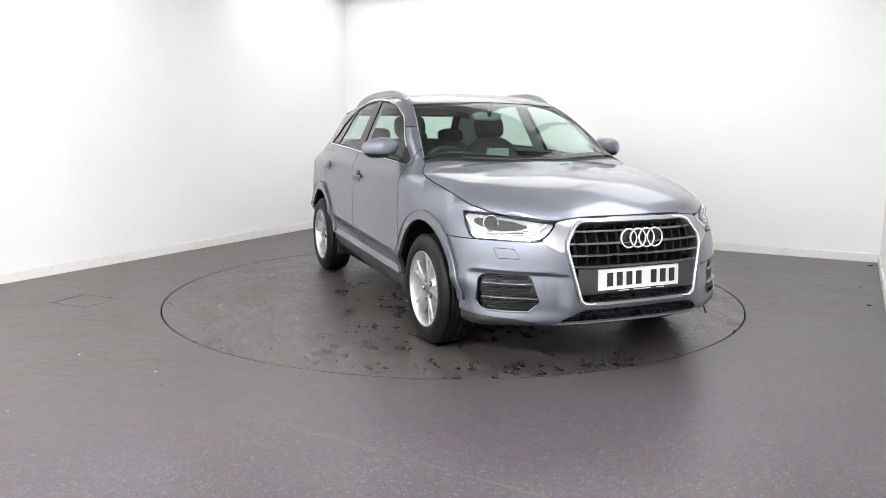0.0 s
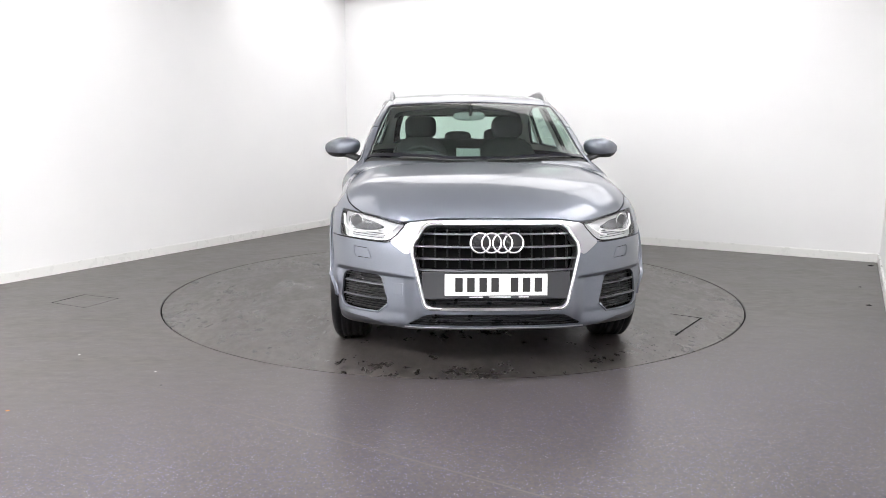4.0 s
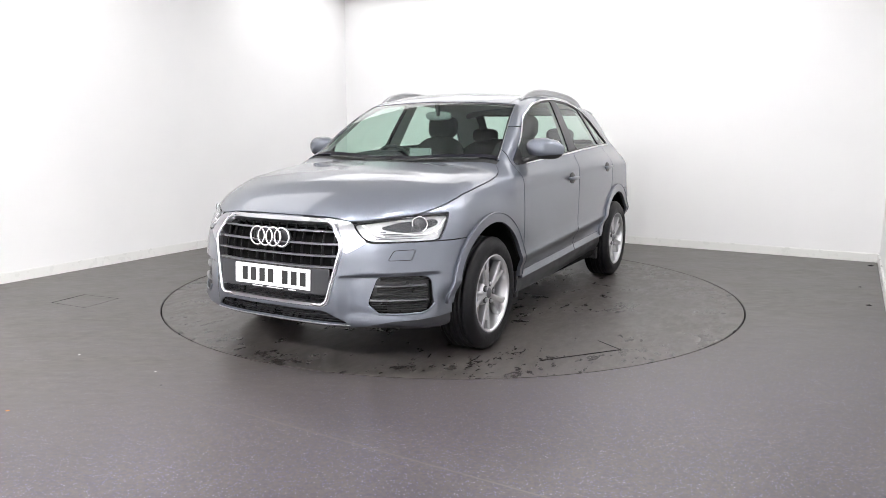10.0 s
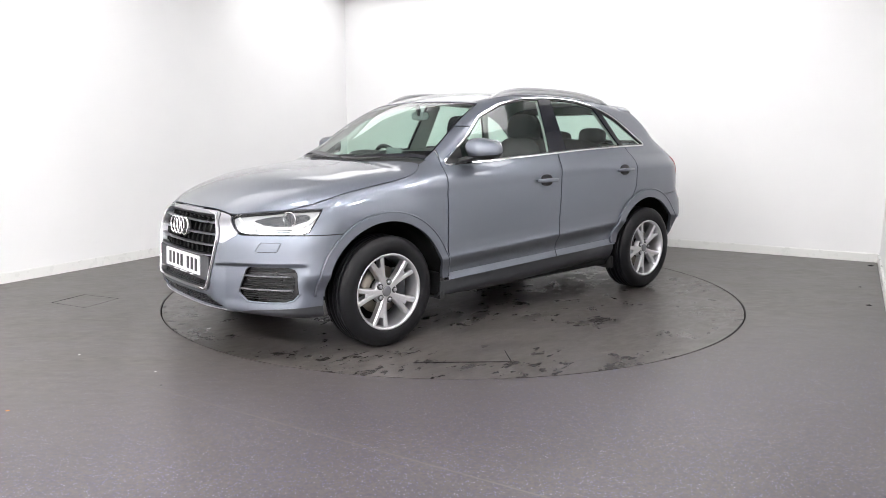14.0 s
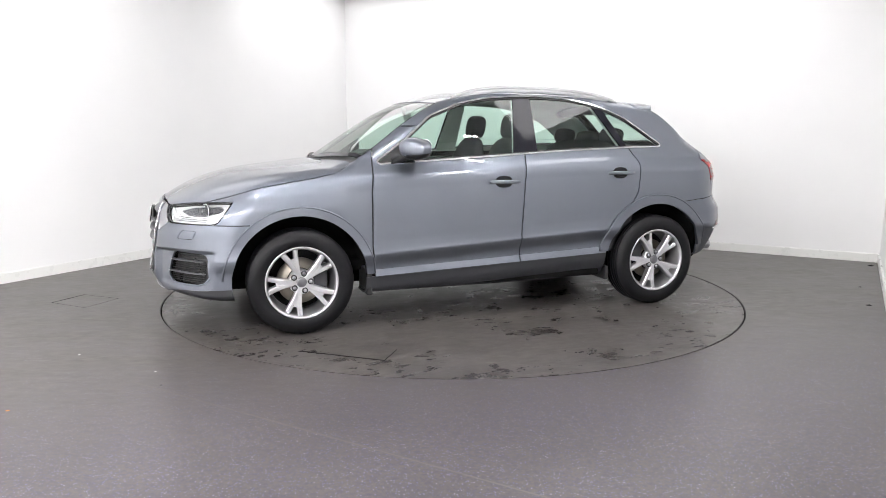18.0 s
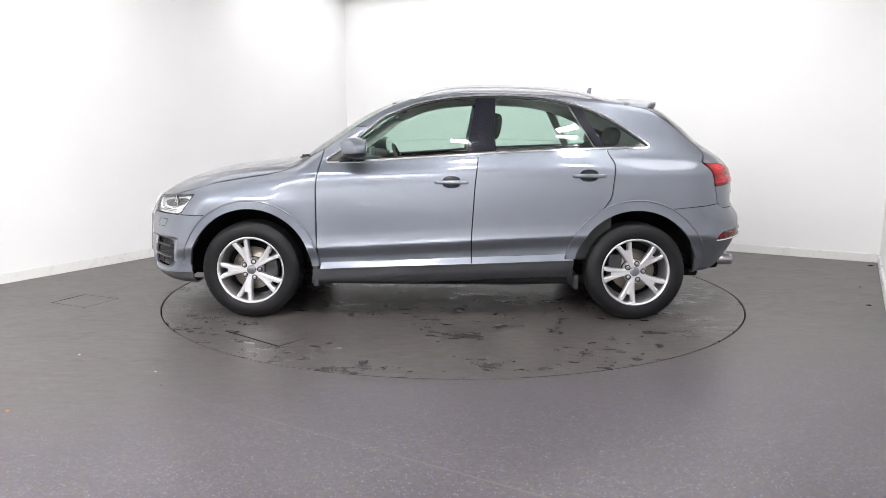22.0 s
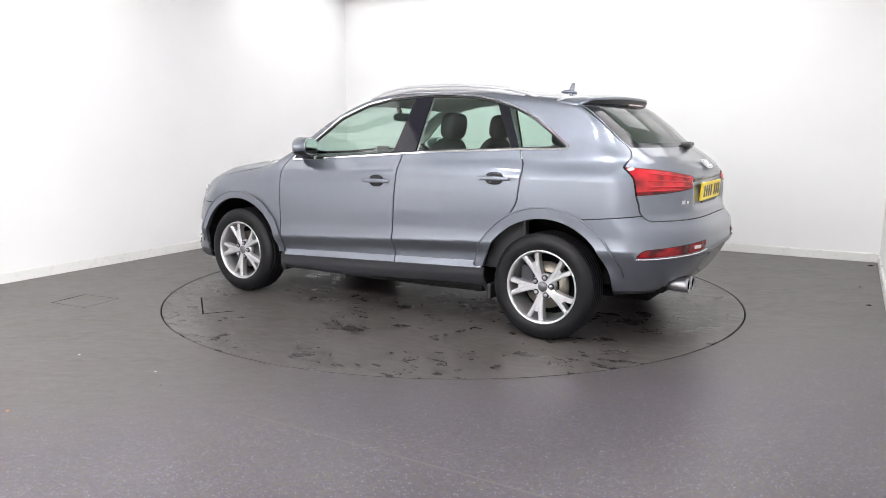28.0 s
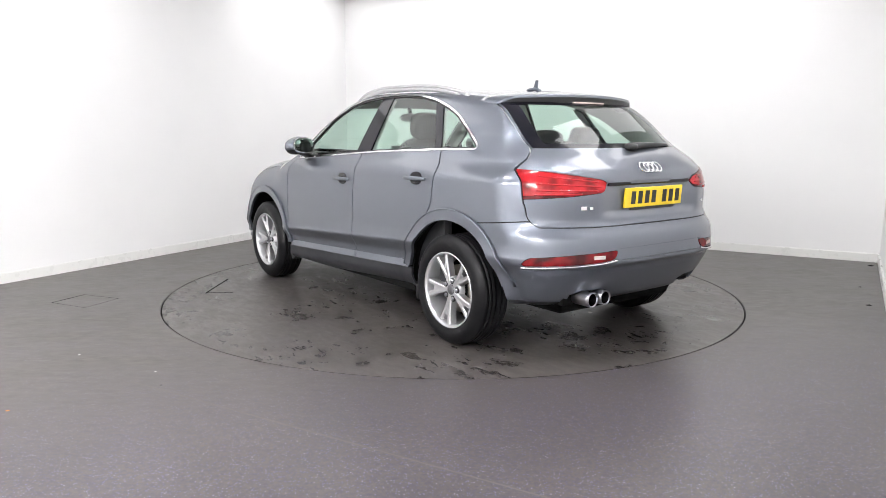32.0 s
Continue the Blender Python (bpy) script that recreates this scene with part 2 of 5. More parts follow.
def flank(x, z):
    """Half width; the crease at the waist and the one low on the doors rise towards the rear."""
    w = smooth_step(0.98, 1.10, z)
    lift = (1 - smooth_step(0.6, 0.8, z)) * np.clip(-0.054 * x, -0.05, 0.05) + smooth_step(0.7, 0.9, z) * (1 - smooth_step(1.06, 1.25, z)) * (WAIST(x) - 1.006)
    tuck = 0.024 * smooth_step(0.78, 0.92, z) * smooth_step(0.95, 1.2, x)
    tuck = tuck + 0.085 * np.clip((0.545 - z) / 0.2, 0, 1) * smooth_step(-1.66, -1.80, x)
    tuck = tuck + 0.012 * smooth_step(0.528 - 0.054 * x, 0.455 - 0.054 * x, z) * (1 - smooth_step(0.75, 0.95, np.abs(x)))
    h = z - lift
    soft = smooth_step(0.78, 0.92, z) * np.maximum(smooth_step(-1.0, -1.4, x), 0.8 * smooth_step(0.95, 1.2, x))
    half = (1 - soft) * FLANK(h) + soft * (FLANK(h - 0.07) + FLANK(h - 0.035) + FLANK(h) + FLANK(h + 0.035) + FLANK(h + 0.07)) / 5
    return half - tuck - (1 - w) * NARROW_LOW(x) - w * NARROW_TOP(x)


def hull(p):
    """Below zero inside the car's body, above zero outside, about in metres."""
    x, y, z = p[..., 0], np.abs(p[..., 1]), p[..., 2]
    side = (y - flank(x, z)) * 0.97
    ledge = 0.027 * smooth_step(0.40, 0.47, y) * smooth_step(0.545 - 0.05 * np.clip(0.58 - y, 0, 0.2), 0.527 - 0.05 * np.clip(0.58 - y, 0, 0.2), z) * smooth_step(0.262, 0.350, z)
    ledge = ledge * (1 - smooth_step(0.800, 0.845, y))
    niche = 0.030 * smooth_step(0.46, 0.30, y) * smooth_step(0.995, 0.975, z) * smooth_step(0.79, 0.84, z)
    step = 0.008 * smooth_step(0.548, 0.536, z)
    front = (x - NOSE(z) + NOSE_BOW(z) * (y / 0.9) ** 3 + ledge) * 0.9
    w = smooth_step(1.08, 1.25, z)
    rear = (TAIL(z) + (1 - w) * 0.40 * (y / 0.9) ** 4 + w * 0.44 * (y / 0.9) ** 3 - x + niche + step) * (1 - 0.3 * smooth_step(1.05, 1.2, z))
    top = (z - RIDGE(x) + CROWN(x) * (y / 0.7) ** 2) * (0.98 - 0.14 * smooth_step(0.1, 0.5, x) * smooth_step(1.1, 0.95, x))
    low = BELLY(x) - z
    f = smooth_max(side, top, 0.06 + 0.09 * smooth_step(0.85, 1.15, x))
    f = smooth_max(f, smooth_max(front, top, 0.05), 0.05)
    f = smooth_max(f, rear, 0.05 + 0.04 * smooth_step(0.76, 0.95, z) * (1 - smooth_step(1.15, 1.3, z)))
    return smooth_max(f, low, 0.05)


def hull_normal(p):
    n = np.empty_like(p)
    for i in range(3):
        e = np.zeros(3)
        e[i] = 0.004
        n[:, i] = hull(p + e) - hull(p - e)
    return n / np.maximum(np.linalg.norm(n, axis=1, keepdims=True), 1e-9)


def hull_grids(step):
    """The left half of the hull as points and quads: side, top, front and rear sheets that meet on shared edges."""
    core_lo, core_hi = np.array((-1.70, 0.0, 0.52)), np.array((1.75, 0.45, 0.72))
    xs = np.concatenate([np.linspace(-2.6, -1.70, int(0.75 / step)), np.linspace(-1.70, 1.75, int(3.45 / step))[1:], np.linspace(1.75, 2.6, int(0.75 / step))[1:]])
    ys = np.concatenate([np.linspace(0, 0.45, int(0.45 / step)), np.linspace(0.45, 1.3, int(0.95 / step))[1:]])
    zs = np.concatenate([np.linspace(-0.6, 0.52, int(0.75 / step)), np.linspace(0.52, 0.72, int(0.30 / step))[1:], np.linspace(0.72, 2.0, int(0.95 / step))[1:]])
    sheets = [np.stack(np.meshgrid(xs, [1.3], zs, indexing="ij"), -1)[:, 0],
              np.stack(np.meshgrid(xs, ys, [2.0], indexing="ij"), -1)[:, ::-1, 0],
              np.stack(np.meshgrid([2.6], ys, zs, indexing="ij"), -1)[0, :, :],
              np.stack(np.meshgrid([-2.6], ys, zs, indexing="ij"), -1)[0, ::-1, :]]
    verts, quads, n = [], [], 0
    for s in sheets:
        a, b = s.shape[:2]
        i = np.arange(a * b).reshape(a, b) + n
        quads.append(np.stack([i[:-1, :-1], i[1:, :-1], i[1:, 1:], i[:-1, 1:]], -1).reshape(-1, 4))
        verts.append(s.reshape(-1, 3))
        n += a * b
    base, quads = np.concatenate(verts), np.concatenate(quads)
    origin = np.clip(base, core_lo, core_hi)
    lo, hi = np.zeros(len(base)), np.ones(len(base))
    for _ in range(26):
        mid = (lo + hi) / 2
        outside = hull(origin + mid[:, None] * (base - origin)) > 0
        hi, lo = np.where(outside, mid, hi), np.where(outside, lo, mid)
    points = origin + hi[:, None] * (base - origin)
    c = points[quads]
    turn = np.cross(c[:, 2] - c[:, 0], c[:, 3] - c[:, 1])
    flip = (turn * hull_normal(c.mean(1))).sum(1) < 0
    quads[flip] = quads[flip][:, ::-1]
    return points, quads


class Sheet:
    """A piece of the left half of the hull: points, normals, and faces as rows of point numbers, filled up with -1."""

    def __init__(self, points, normals, faces):
        self.p, self.n, self.f = points, normals, faces

    def cut(self, g):
        """The piece where the field g, one value a point, is above zero, cut cleanly along g = 0."""
        f = self.f
        real = f >= 0
        inside = (g > 0)[f] & real
        count = inside.sum(1)
        whole = f[count == real.sum(1)]
        crossed = f[(count > 0) & (count < real.sum(1))]
        made, rings, ends = {}, [], []
        flags, first = (g > 0).tolist(), len(self.p)
        for row in crossed.tolist():
            row = [i for i in row if i >= 0]
            ring = []
            for i, o in zip(row, row[1:] + row[:1]):
                if flags[i]:
                    ring.append(i)
                if flags[i] != flags[o]:
                    key = (i, o) if i < o else (o, i)
                    if key not in made:
                        made[key] = first + len(ends)
                        ends.append(key)
                    ring.append(made[key])
            if len(ring) > 2:
                rings.append(ring[:10] + [-1] * (10 - len(ring)))
        p, n = self.p, self.n
        if ends:
            e = np.array(ends)
            u = (g[e[:, 0]] / (g[e[:, 0]] - g[e[:, 1]]))[:, None]
            p = np.concatenate([p, p[e[:, 0]] * (1 - u) + p[e[:, 1]] * u])
            n = np.concatenate([n, n[e[:, 0]] * (1 - u) + n[e[:, 1]] * u])
        wide = np.full((len(whole), 10), -1)
        wide[:, :whole.shape[1]] = whole
        return Sheet(p, n, np.concatenate([wide, np.array(rings, int).reshape(-1, 10)])).packed()

    def packed(self):
        used = np.unique(self.f[self.f >= 0])
        back = np.full(len(self.p) + 1, -1)
        back[used] = np.arange(len(used))
        return Sheet(self.p[used], self.n[used], back[self.f])

    def faces(self):
        return [tuple(i for i in row if i >= 0) for row in self.f.tolist()]

    def split(self, field, gap=0.004):
        """What lies inside the field, and the rest, with a joint of that width between them."""
        g = field(self.p[:, 0], self.p[:, 1], self.p[:, 2])
        return self.cut(g - gap / 2), self.cut(-g - gap / 2)

    def tilted(self, foot, low, high, z0, z1):
        """Stands out by low at z0 and by high at z1, both measured from the line foot(x), with its normals turned to match."""
        u = np.clip((self.p[:, 2] - foot(self.p[:, 0]) - z0) / (z1 - z0), 0, 1)
        n = self.n / np.linalg.norm(self.n, axis=1, keepdims=True)
        turned = n.copy()
        turned[:, 2] += (low - high) / (z1 - z0)
        return Sheet(self.p + (low + (high - low) * u)[:, None] * n, turned, self.f)

    def moved(self, d):
        n = self.n / np.linalg.norm(self.n, axis=1, keepdims=True)
        q = self.p + d * n
        q[self.p[:, 1] < 1e-6, 1] = 0
        return Sheet(q, self.n, self.f)


def outline(*corners, round_=0.02):
    """A closed outline through the corners, each corner rounded off over that length."""
    c = np.array(corners, float)
    for r in (round_, round_ * 0.35):
        nxt = np.roll(c, -1, 0)
        k = np.minimum(r / np.maximum(np.linalg.norm(nxt - c, axis=1, keepdims=True), 1e-6), 0.28)
        c = np.stack([c + (nxt - c) * k, nxt + (c - nxt) * k], 1).reshape(-1, 2)
    return c


def inside_of(poly, u, v):
    """Distance to the outline in the plane (u, v), above zero inside it."""
    d = np.full(u.shape, 9.0)
    odd = np.zeros(u.shape, bool)
    for (ax, ay), (bx, by) in zip(poly, np.roll(poly, -1, 0)):
        ex, ey = bx - ax, by - ay
        k = np.clip(((u - ax) * ex + (v - ay) * ey) / (ex * ex + ey * ey + 1e-12), 0, 1)
        d = np.minimum(d, np.hypot(u - ax - k * ex, v - ay - k * ey))
        odd ^= ((ay > v) != (by > v)) & (u < (bx - ax) * (v - ay) / (by - ay + 1e-12) + ax)
    return np.where(odd, d, -d)


def surface_along(steps, f):
    """Where, along rising steps, f last turns from inside to outside."""
    i = np.nonzero(f < 0)[0]
    if not len(i):
        return float(steps[0])
    i = min(i[-1], len(steps) - 2)
    return float(steps[i] + (steps[i + 1] - steps[i]) * f[i] / (f[i] - f[i + 1]))


def on_side(x, z):
    """The half width of the hull at x and z."""
    ys = np.linspace(0.2, 1.05, 300)
    p = np.stack([np.full(300, x), ys, np.full(300, z)], -1)
    return surface_along(ys, hull(p))


def on_end(y, z, way=1):
    """The hull's x at y and z, at the nose (way 1) or the tail (way -1)."""
    xs = np.linspace(1.2, 2.35, 400)
    p = np.stack([way * xs, np.full(400, y), np.full(400, z)], -1)
    return way * surface_along(xs, hull(p))


def on_top(x, y):
    zs = np.linspace(0.7, 1.7, 400)
    p = np.stack([np.full(400, x), np.full(400, y), zs], -1)
    return surface_along(zs, hull(p))


def frame_at(p, up=(0, 0, 1)):
    """A pose on the hull at p whose z axis points out of it and whose y axis points as far up as it can."""
    n = Vector(hull_normal(np.array([p], float))[0])
    u = Vector(up)
    v = (u - n * u.dot(n)).normalized()
    return Matrix.Translation(p) @ Matrix((v.cross(n), v, n)).transposed().to_4x4()

# ---------------------------------------------------------------- mesh helpers


def part(name, bm, material, parent=None, label="", smooth=False):
    """Links a bmesh as one mesh object, under a thing or a part."""
    me = bpy.data.meshes.new(name)
    bm.to_mesh(me)
    bm.free()
    me.materials.append(material)
    if smooth:
        me.shade_smooth()
    ob = new(name, me)
    if parent is not None:
        ob.parent = parent
    if label:
        ob["label"] = label
    return ob


def sheet_part(name, sheet, material, parent, sides="both", label="", skirt=0.012):
    """A piece of the hull as an object: its left half ("left"), mirrored ("right"), or both in one mesh. Its rim turns inwards."""
    n = sheet.n / np.maximum(np.linalg.norm(sheet.n, axis=1, keepdims=True), 1e-9)
    p, faces = sheet.p, sheet.faces()
    if skirt:
        edges = {}
        for f in faces:
            for j, i in enumerate(f):
                o = f[(j + 1) % len(f)]
                key = (min(i, o), max(i, o))
                edges[key] = None if key in edges else (i, o)
        rim = [e for e in edges.values() if e and not (p[e[0], 1] < 1e-5 and p[e[1], 1] < 1e-5)]
        k = len(p)
        ids = sorted({i for e in rim for i in e})
        top = {i: k + j for j, i in enumerate(ids)}
        low = {i: k + len(ids) + j for j, i in enumerate(ids)}
        out = np.zeros((len(ids), 3))
        at = {i: j for j, i in enumerate(ids)}
        for a, b in rim:
            w = np.cross(p[b] - p[a], n[a])
            w /= max(np.linalg.norm(w), 1e-9)
            out[at[a]] += w
            out[at[b]] += w
        if ids:
            p = np.concatenate([p, p[ids], p[ids] - skirt * n[ids]])
            out /= np.maximum(np.linalg.norm(out, axis=1, keepdims=True), 1e-9)
            n = np.concatenate([n, out, out])
            faces += [(b, a, c, d) for a, b, c, d in ((top[a], top[b], low[a], low[b]) for a, b in rim)]
    halves = []
    if sides in ("left", "both"):
        halves.append((p, n, faces))
    if sides in ("right", "both"):
        m = np.array((1, -1, 1))
        halves.append((p * m, n * m, [tuple(reversed(f)) for f in faces]))
    vs, ns, fs = [], [], []
    for q, w, f in halves:
        k = sum(len(v) for v in vs)
        fs += [tuple(i + k for i in g) for g in f]
        vs.append(q)
        ns.append(w)
    me = bpy.data.meshes.new(name)
    me.from_pydata(np.concatenate(vs).tolist(), [], fs)
    me.shade_smooth()
    me.normals_split_custom_set_from_vertices(np.concatenate(ns).tolist())
    me.materials.append(material)
    ob = new(name, me)
    ob.parent = parent
    if label:
        ob["label"] = label
    return ob


def box(bm, lo, hi, m=None, bevel=0.0):
    """Adds a box from corner to corner, placed by m."""
    lo, hi = Vector(lo), Vector(hi)
    t = Matrix.Translation((lo + hi) / 2) @ Matrix.Diagonal((*(hi - lo), 1))
    made = bmesh.ops.create_cube(bm, size=1, matrix=(m @ t) if m is not None else t)
    if bevel:
        es = {e for v in made["verts"] for e in v.link_edges}
        bmesh.ops.bevel(bm, geom=list(es), offset=bevel, segments=2, profile=0.6, affect="EDGES")
    return bm


def prism(bm, ring, z0, z1):
    """Adds an upright prism over a plan outline."""
    low = [bm.verts.new((x, y, z0)) for x, y in ring]
    high = [bm.verts.new((x, y, z1)) for x, y in ring]
    bm.faces.new(low[::-1])
    bm.faces.new(high)
    for i in range(len(ring)):
        j = (i + 1) % len(ring)
        bm.faces.new((low[i], low[j], high[j], high[i]))
    bmesh.ops.recalc_face_normals(bm, faces=bm.faces)
    return bm


# ---------------------------------------------------------------- the studio
CORNERS = [Vector((-1.49, 4.50)), Vector((4.242, 1.311)), Vector((-1.04, -8.33)), Vector((-6.60, -5.44))]
HEIGHT = 3.10


def wall_between(name, a, b, label):
    """A wall 0.15 m thick outside the line from a to b, with its skirting."""
    d = (b - a).normalized()
    out = Vector((-d.y, d.x))
    ring = [a - d * 0.15, b + d * 0.15, b + d * 0.15 + out * 0.15, a - d * 0.15 + out * 0.15]
    w = part(name, prism(bmesh.new(), ring, -0.1, HEIGHT + 0.1), WALL)
    tagged(w, label, "wall", kind="structure")
    i = -out * 0.016
    bm = prism(bmesh.new(), [a + d * 0.016, b - d * 0.016, b - d * 0.016 + i, a + d * 0.016 + i], 0.0, 0.088)
    bmesh.ops.bevel(bm, geom=[e for e in bm.edges if all(v.co.z > 0.05 for v in e.verts)], offset=0.005, segments=2, affect="EDGES")
    return tagged(part("baseboard", bm, WHITE_TRIM), "white painted skirting board along the wall", "baseboard", kind="structure")


wall_between("wall_north", CORNERS[0], CORNERS[1], "smooth white painted studio wall")
wall_between("wall_east", CORNERS[1], CORNERS[2], "smooth white painted studio wall")
wall_between("wall_south", CORNERS[2], CORNERS[3], "smooth white painted studio wall")
wall_between("wall_west", CORNERS[3], CORNERS[0], "smooth white painted studio wall")

DISC = 2.225


def build_floor():
    """The room's floor with a round hole for the turntable."""
    bm = bmesh.new()
    n = 160
    out = [Vector((*c, 0)) for c in CORNERS]
    ring = [Vector(((DISC + 0.005) * math.cos(2 * math.pi * i / n), (DISC + 0.005) * math.sin(2 * math.pi * i / n), 0)) for i in range(n)]
    edge = []
    for v in ring:
        d = v.normalized()
        best = 1e9
        for a, b in zip(out, out[1:] + out[:1]):
            e = b - a
            den = d.x * e.y - d.y * e.x
            if abs(den) > 1e-9:
                k = (a.x * e.y - a.y * e.x) / den
                u = (a.x * d.y - a.y * d.x) / den
                if k > 0 and -0.001 <= u <= 1.001:
                    best = min(best, k)
        edge.append(d * (best + 0.1))
    a = [bm.verts.new(v) for v in ring]
    b = [bm.verts.new(v) for v in edge]
    c = [bm.verts.new(v - Vector((0, 0, 0.03))) for v in ring]
    for i in range(n):
        j = (i + 1) % n
        bm.faces.new((a[i], b[i], b[j], a[j]))
        bm.faces.new((c[i], a[i], a[j], c[j]))
    bm.faces.new(c)
    bmesh.ops.recalc_face_normals(bm, faces=bm.faces)
    return tagged(part("floor", bm, FLOOR), "dark grey flecked vinyl floor with damp scuffs", "floor", kind="structure")


build_floor()
bm = prism(bmesh.new(), [c + (c - Vector((-1.2, -2.0))).normalized() * 0.2 for c in CORNERS], HEIGHT, HEIGHT + 0.12)
tagged(part("ceiling", bm, CEILING), "plain white ceiling", "ceiling", kind="structure")


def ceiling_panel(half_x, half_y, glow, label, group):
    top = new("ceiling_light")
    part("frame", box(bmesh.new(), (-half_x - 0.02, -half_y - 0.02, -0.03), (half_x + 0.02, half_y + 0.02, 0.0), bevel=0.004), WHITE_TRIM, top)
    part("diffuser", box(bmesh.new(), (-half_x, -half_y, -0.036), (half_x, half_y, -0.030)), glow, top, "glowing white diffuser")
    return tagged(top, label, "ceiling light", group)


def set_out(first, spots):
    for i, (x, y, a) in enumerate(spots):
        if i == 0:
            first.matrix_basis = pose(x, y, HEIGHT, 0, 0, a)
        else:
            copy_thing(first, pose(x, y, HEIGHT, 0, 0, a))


def on_ring(*angles):
    return [(2.5 * math.cos(math.radians(a)), 2.5 * math.sin(math.radians(a)), a + 90) for a in angles]


set_out(ceiling_panel(0.12, 0.05, SPOT_LIGHT, "small flat white ceiling light, switched on", "ceiling lights round the turntable"), on_ring(-122, -90, -58))
# added fill: one unseen panel to lift the right wall, floor and door
set_out(ceiling_panel(0.62, 0.48, SIDE_FILL, "added soft ceiling panel that brightens the right side, unseen", "soft ceiling panels beside the turntable"),
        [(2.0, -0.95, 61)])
# added fill: unseen wide dim panels that even out the north and west walls
set_out(ceiling_panel(0.675, 0.92, WALL_FILL, "added wide ceiling panel that evens out the back walls, unseen", "soft ceiling panels along the back walls"),
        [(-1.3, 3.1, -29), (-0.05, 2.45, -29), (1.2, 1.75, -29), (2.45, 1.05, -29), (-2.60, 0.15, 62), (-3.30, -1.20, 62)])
# added fill: unseen long lights that brighten the near walls and car sides
set_out(ceiling_panel(0.60, 0.15, REAR_FILL, "added long ceiling light behind the camera, unseen", "long ceiling lights behind the camera"),
        [(-0.95, -6.5, -28), (-2.75, -5.6, -28), (-4.5, -4.7, -28)])

# marks on the floor: a service hatch, a floor seam, specks of dirt


def strip(bm, a, b, width, z0, z1):
    a, b = Vector(a), Vector(b)
    d = (b - a).normalized() * 1.0
    s = Vector((-d.y, d.x)) * width / 2
    return prism(bm, [a - s, b - s, b + s, a + s], z0, z1)


hatch = tagged(new("floor_hatch"), "flush rectangular service hatch with thin dark joints in the vinyl floor", "hatch")
corners = [(-2.975, -0.593), (-2.870, -0.320), (-2.545, -0.445), (-2.650, -0.744)]
for a, b, w in zip(corners, corners[1:] + corners[:1], (0.008, 0.0012, 0.0008, 0.001)):
    part("joint", strip(bmesh.new(), a, b, w, -0.002, 0.0012), DARK, hatch)
seam = part("floor_seam", strip(bmesh.new(), (-1.60, -2.31), (0.60, -3.60), 0.009, -0.002, 0.0002), SEAM)
tagged(seam, "thin worn welded seam in the vinyl floor", "seam", kind="structure")
seam = part("floor_seam", strip(bmesh.new(), (-2.20, -2.38), (-1.56, -2.08), 0.003, -0.002, 0.0002), SEAM)
tagged(seam, "thin worn welded seam in the vinyl floor", "seam", kind="structure")


def chip(name, x, y, r, material, label):
    bm = bmesh.new()
    bmesh.ops.create_icosphere(bm, subdivisions=1, radius=1)
    rnd = random.Random(int(1000 * (x + 9)))
    for v in bm.verts:
        v.co = Vector((v.co.x * r * rnd.uniform(0.7, 1.3), v.co.y * r * rnd.uniform(0.5, 1.0), max(v.co.z, 0) * r * 0.3))
    ob = part(name, bm, material)
    ob.matrix_basis = pose(x, y, 0)
    return tagged(ob, label, "debris")


chip("orange_chip", -2.016, -2.694, 0.010, ORANGE, "tiny orange scrap lying on the vinyl floor")
for x, y, r in ((4.05, 1.12, 0.03), (3.10, -0.53, 0.025), (3.40, 0.13, 0.014), (-1.456, -2.346, 0.008)):
    chip("dark_scrap", x, y, r, DARK, "small dark scrap of dirt on the vinyl floor")
for x, y, r in ((-2.122, -1.854, 0.007), (-1.568, -2.139, 0.006)):
    chip("white_scrap", x, y, r, WHITE_TRIM, "tiny white scrap lying on the vinyl floor")

# ---------------------------------------------------------------- more mesh helpers


def lathe(profile, segments=64, axis="y"):
    """A body of revolution about the y axis from (radius, y) pairs."""
    bm = bmesh.new()
    rings = []
    for r, y in profile:
        rings.append([bm.verts.new((r * math.cos(2 * math.pi * i / segments), y, r * math.sin(2 * math.pi * i / segments))) for i in range(segments)])
    for a, b in zip(rings, rings[1:]):
        for i in range(segments):
            j = (i + 1) % segments
            bm.faces.new((a[i], a[j], b[j], b[i]))
    bmesh.ops.recalc_face_normals(bm, faces=bm.faces)
    return bm


def tube(path, wide, high, around=12, up=(0, 0, 1)):
    """A rod of rounded section along a path; wide and high are functions of 0..1 or numbers. Its ends are closed."""
    bm = bmesh.new()
    pts = [Vector(p) for p in path]
    rings = []
    for i, p in enumerate(pts):
        d = (pts[min(i + 1, len(pts) - 1)] - pts[max(i - 1, 0)]).normalized()
        s = d.cross(Vector(up)).normalized()
        t = s.cross(d)
        u = i / (len(pts) - 1)
        w = wide(u) if callable(wide) else wide
        h = high(u) if callable(high) else high
        ring = []
        for k in range(around):
            a = 2 * math.pi * k / around
            c, q = math.cos(a), math.sin(a)
            ring.append(bm.verts.new(p + s * w * math.copysign(abs(c) ** 0.7, c) + t * h * math.copysign(abs(q) ** 0.7, q)))
        rings.append(ring)
    for a, b in zip(rings, rings[1:]):
        for i in range(around):
            j = (i + 1) % around
            bm.faces.new((a[i], a[j], b[j], b[i]))
    bm.faces.new(rings[0])
    bm.faces.new(rings[-1])
    bmesh.ops.recalc_face_normals(bm, faces=bm.faces)
    return bm


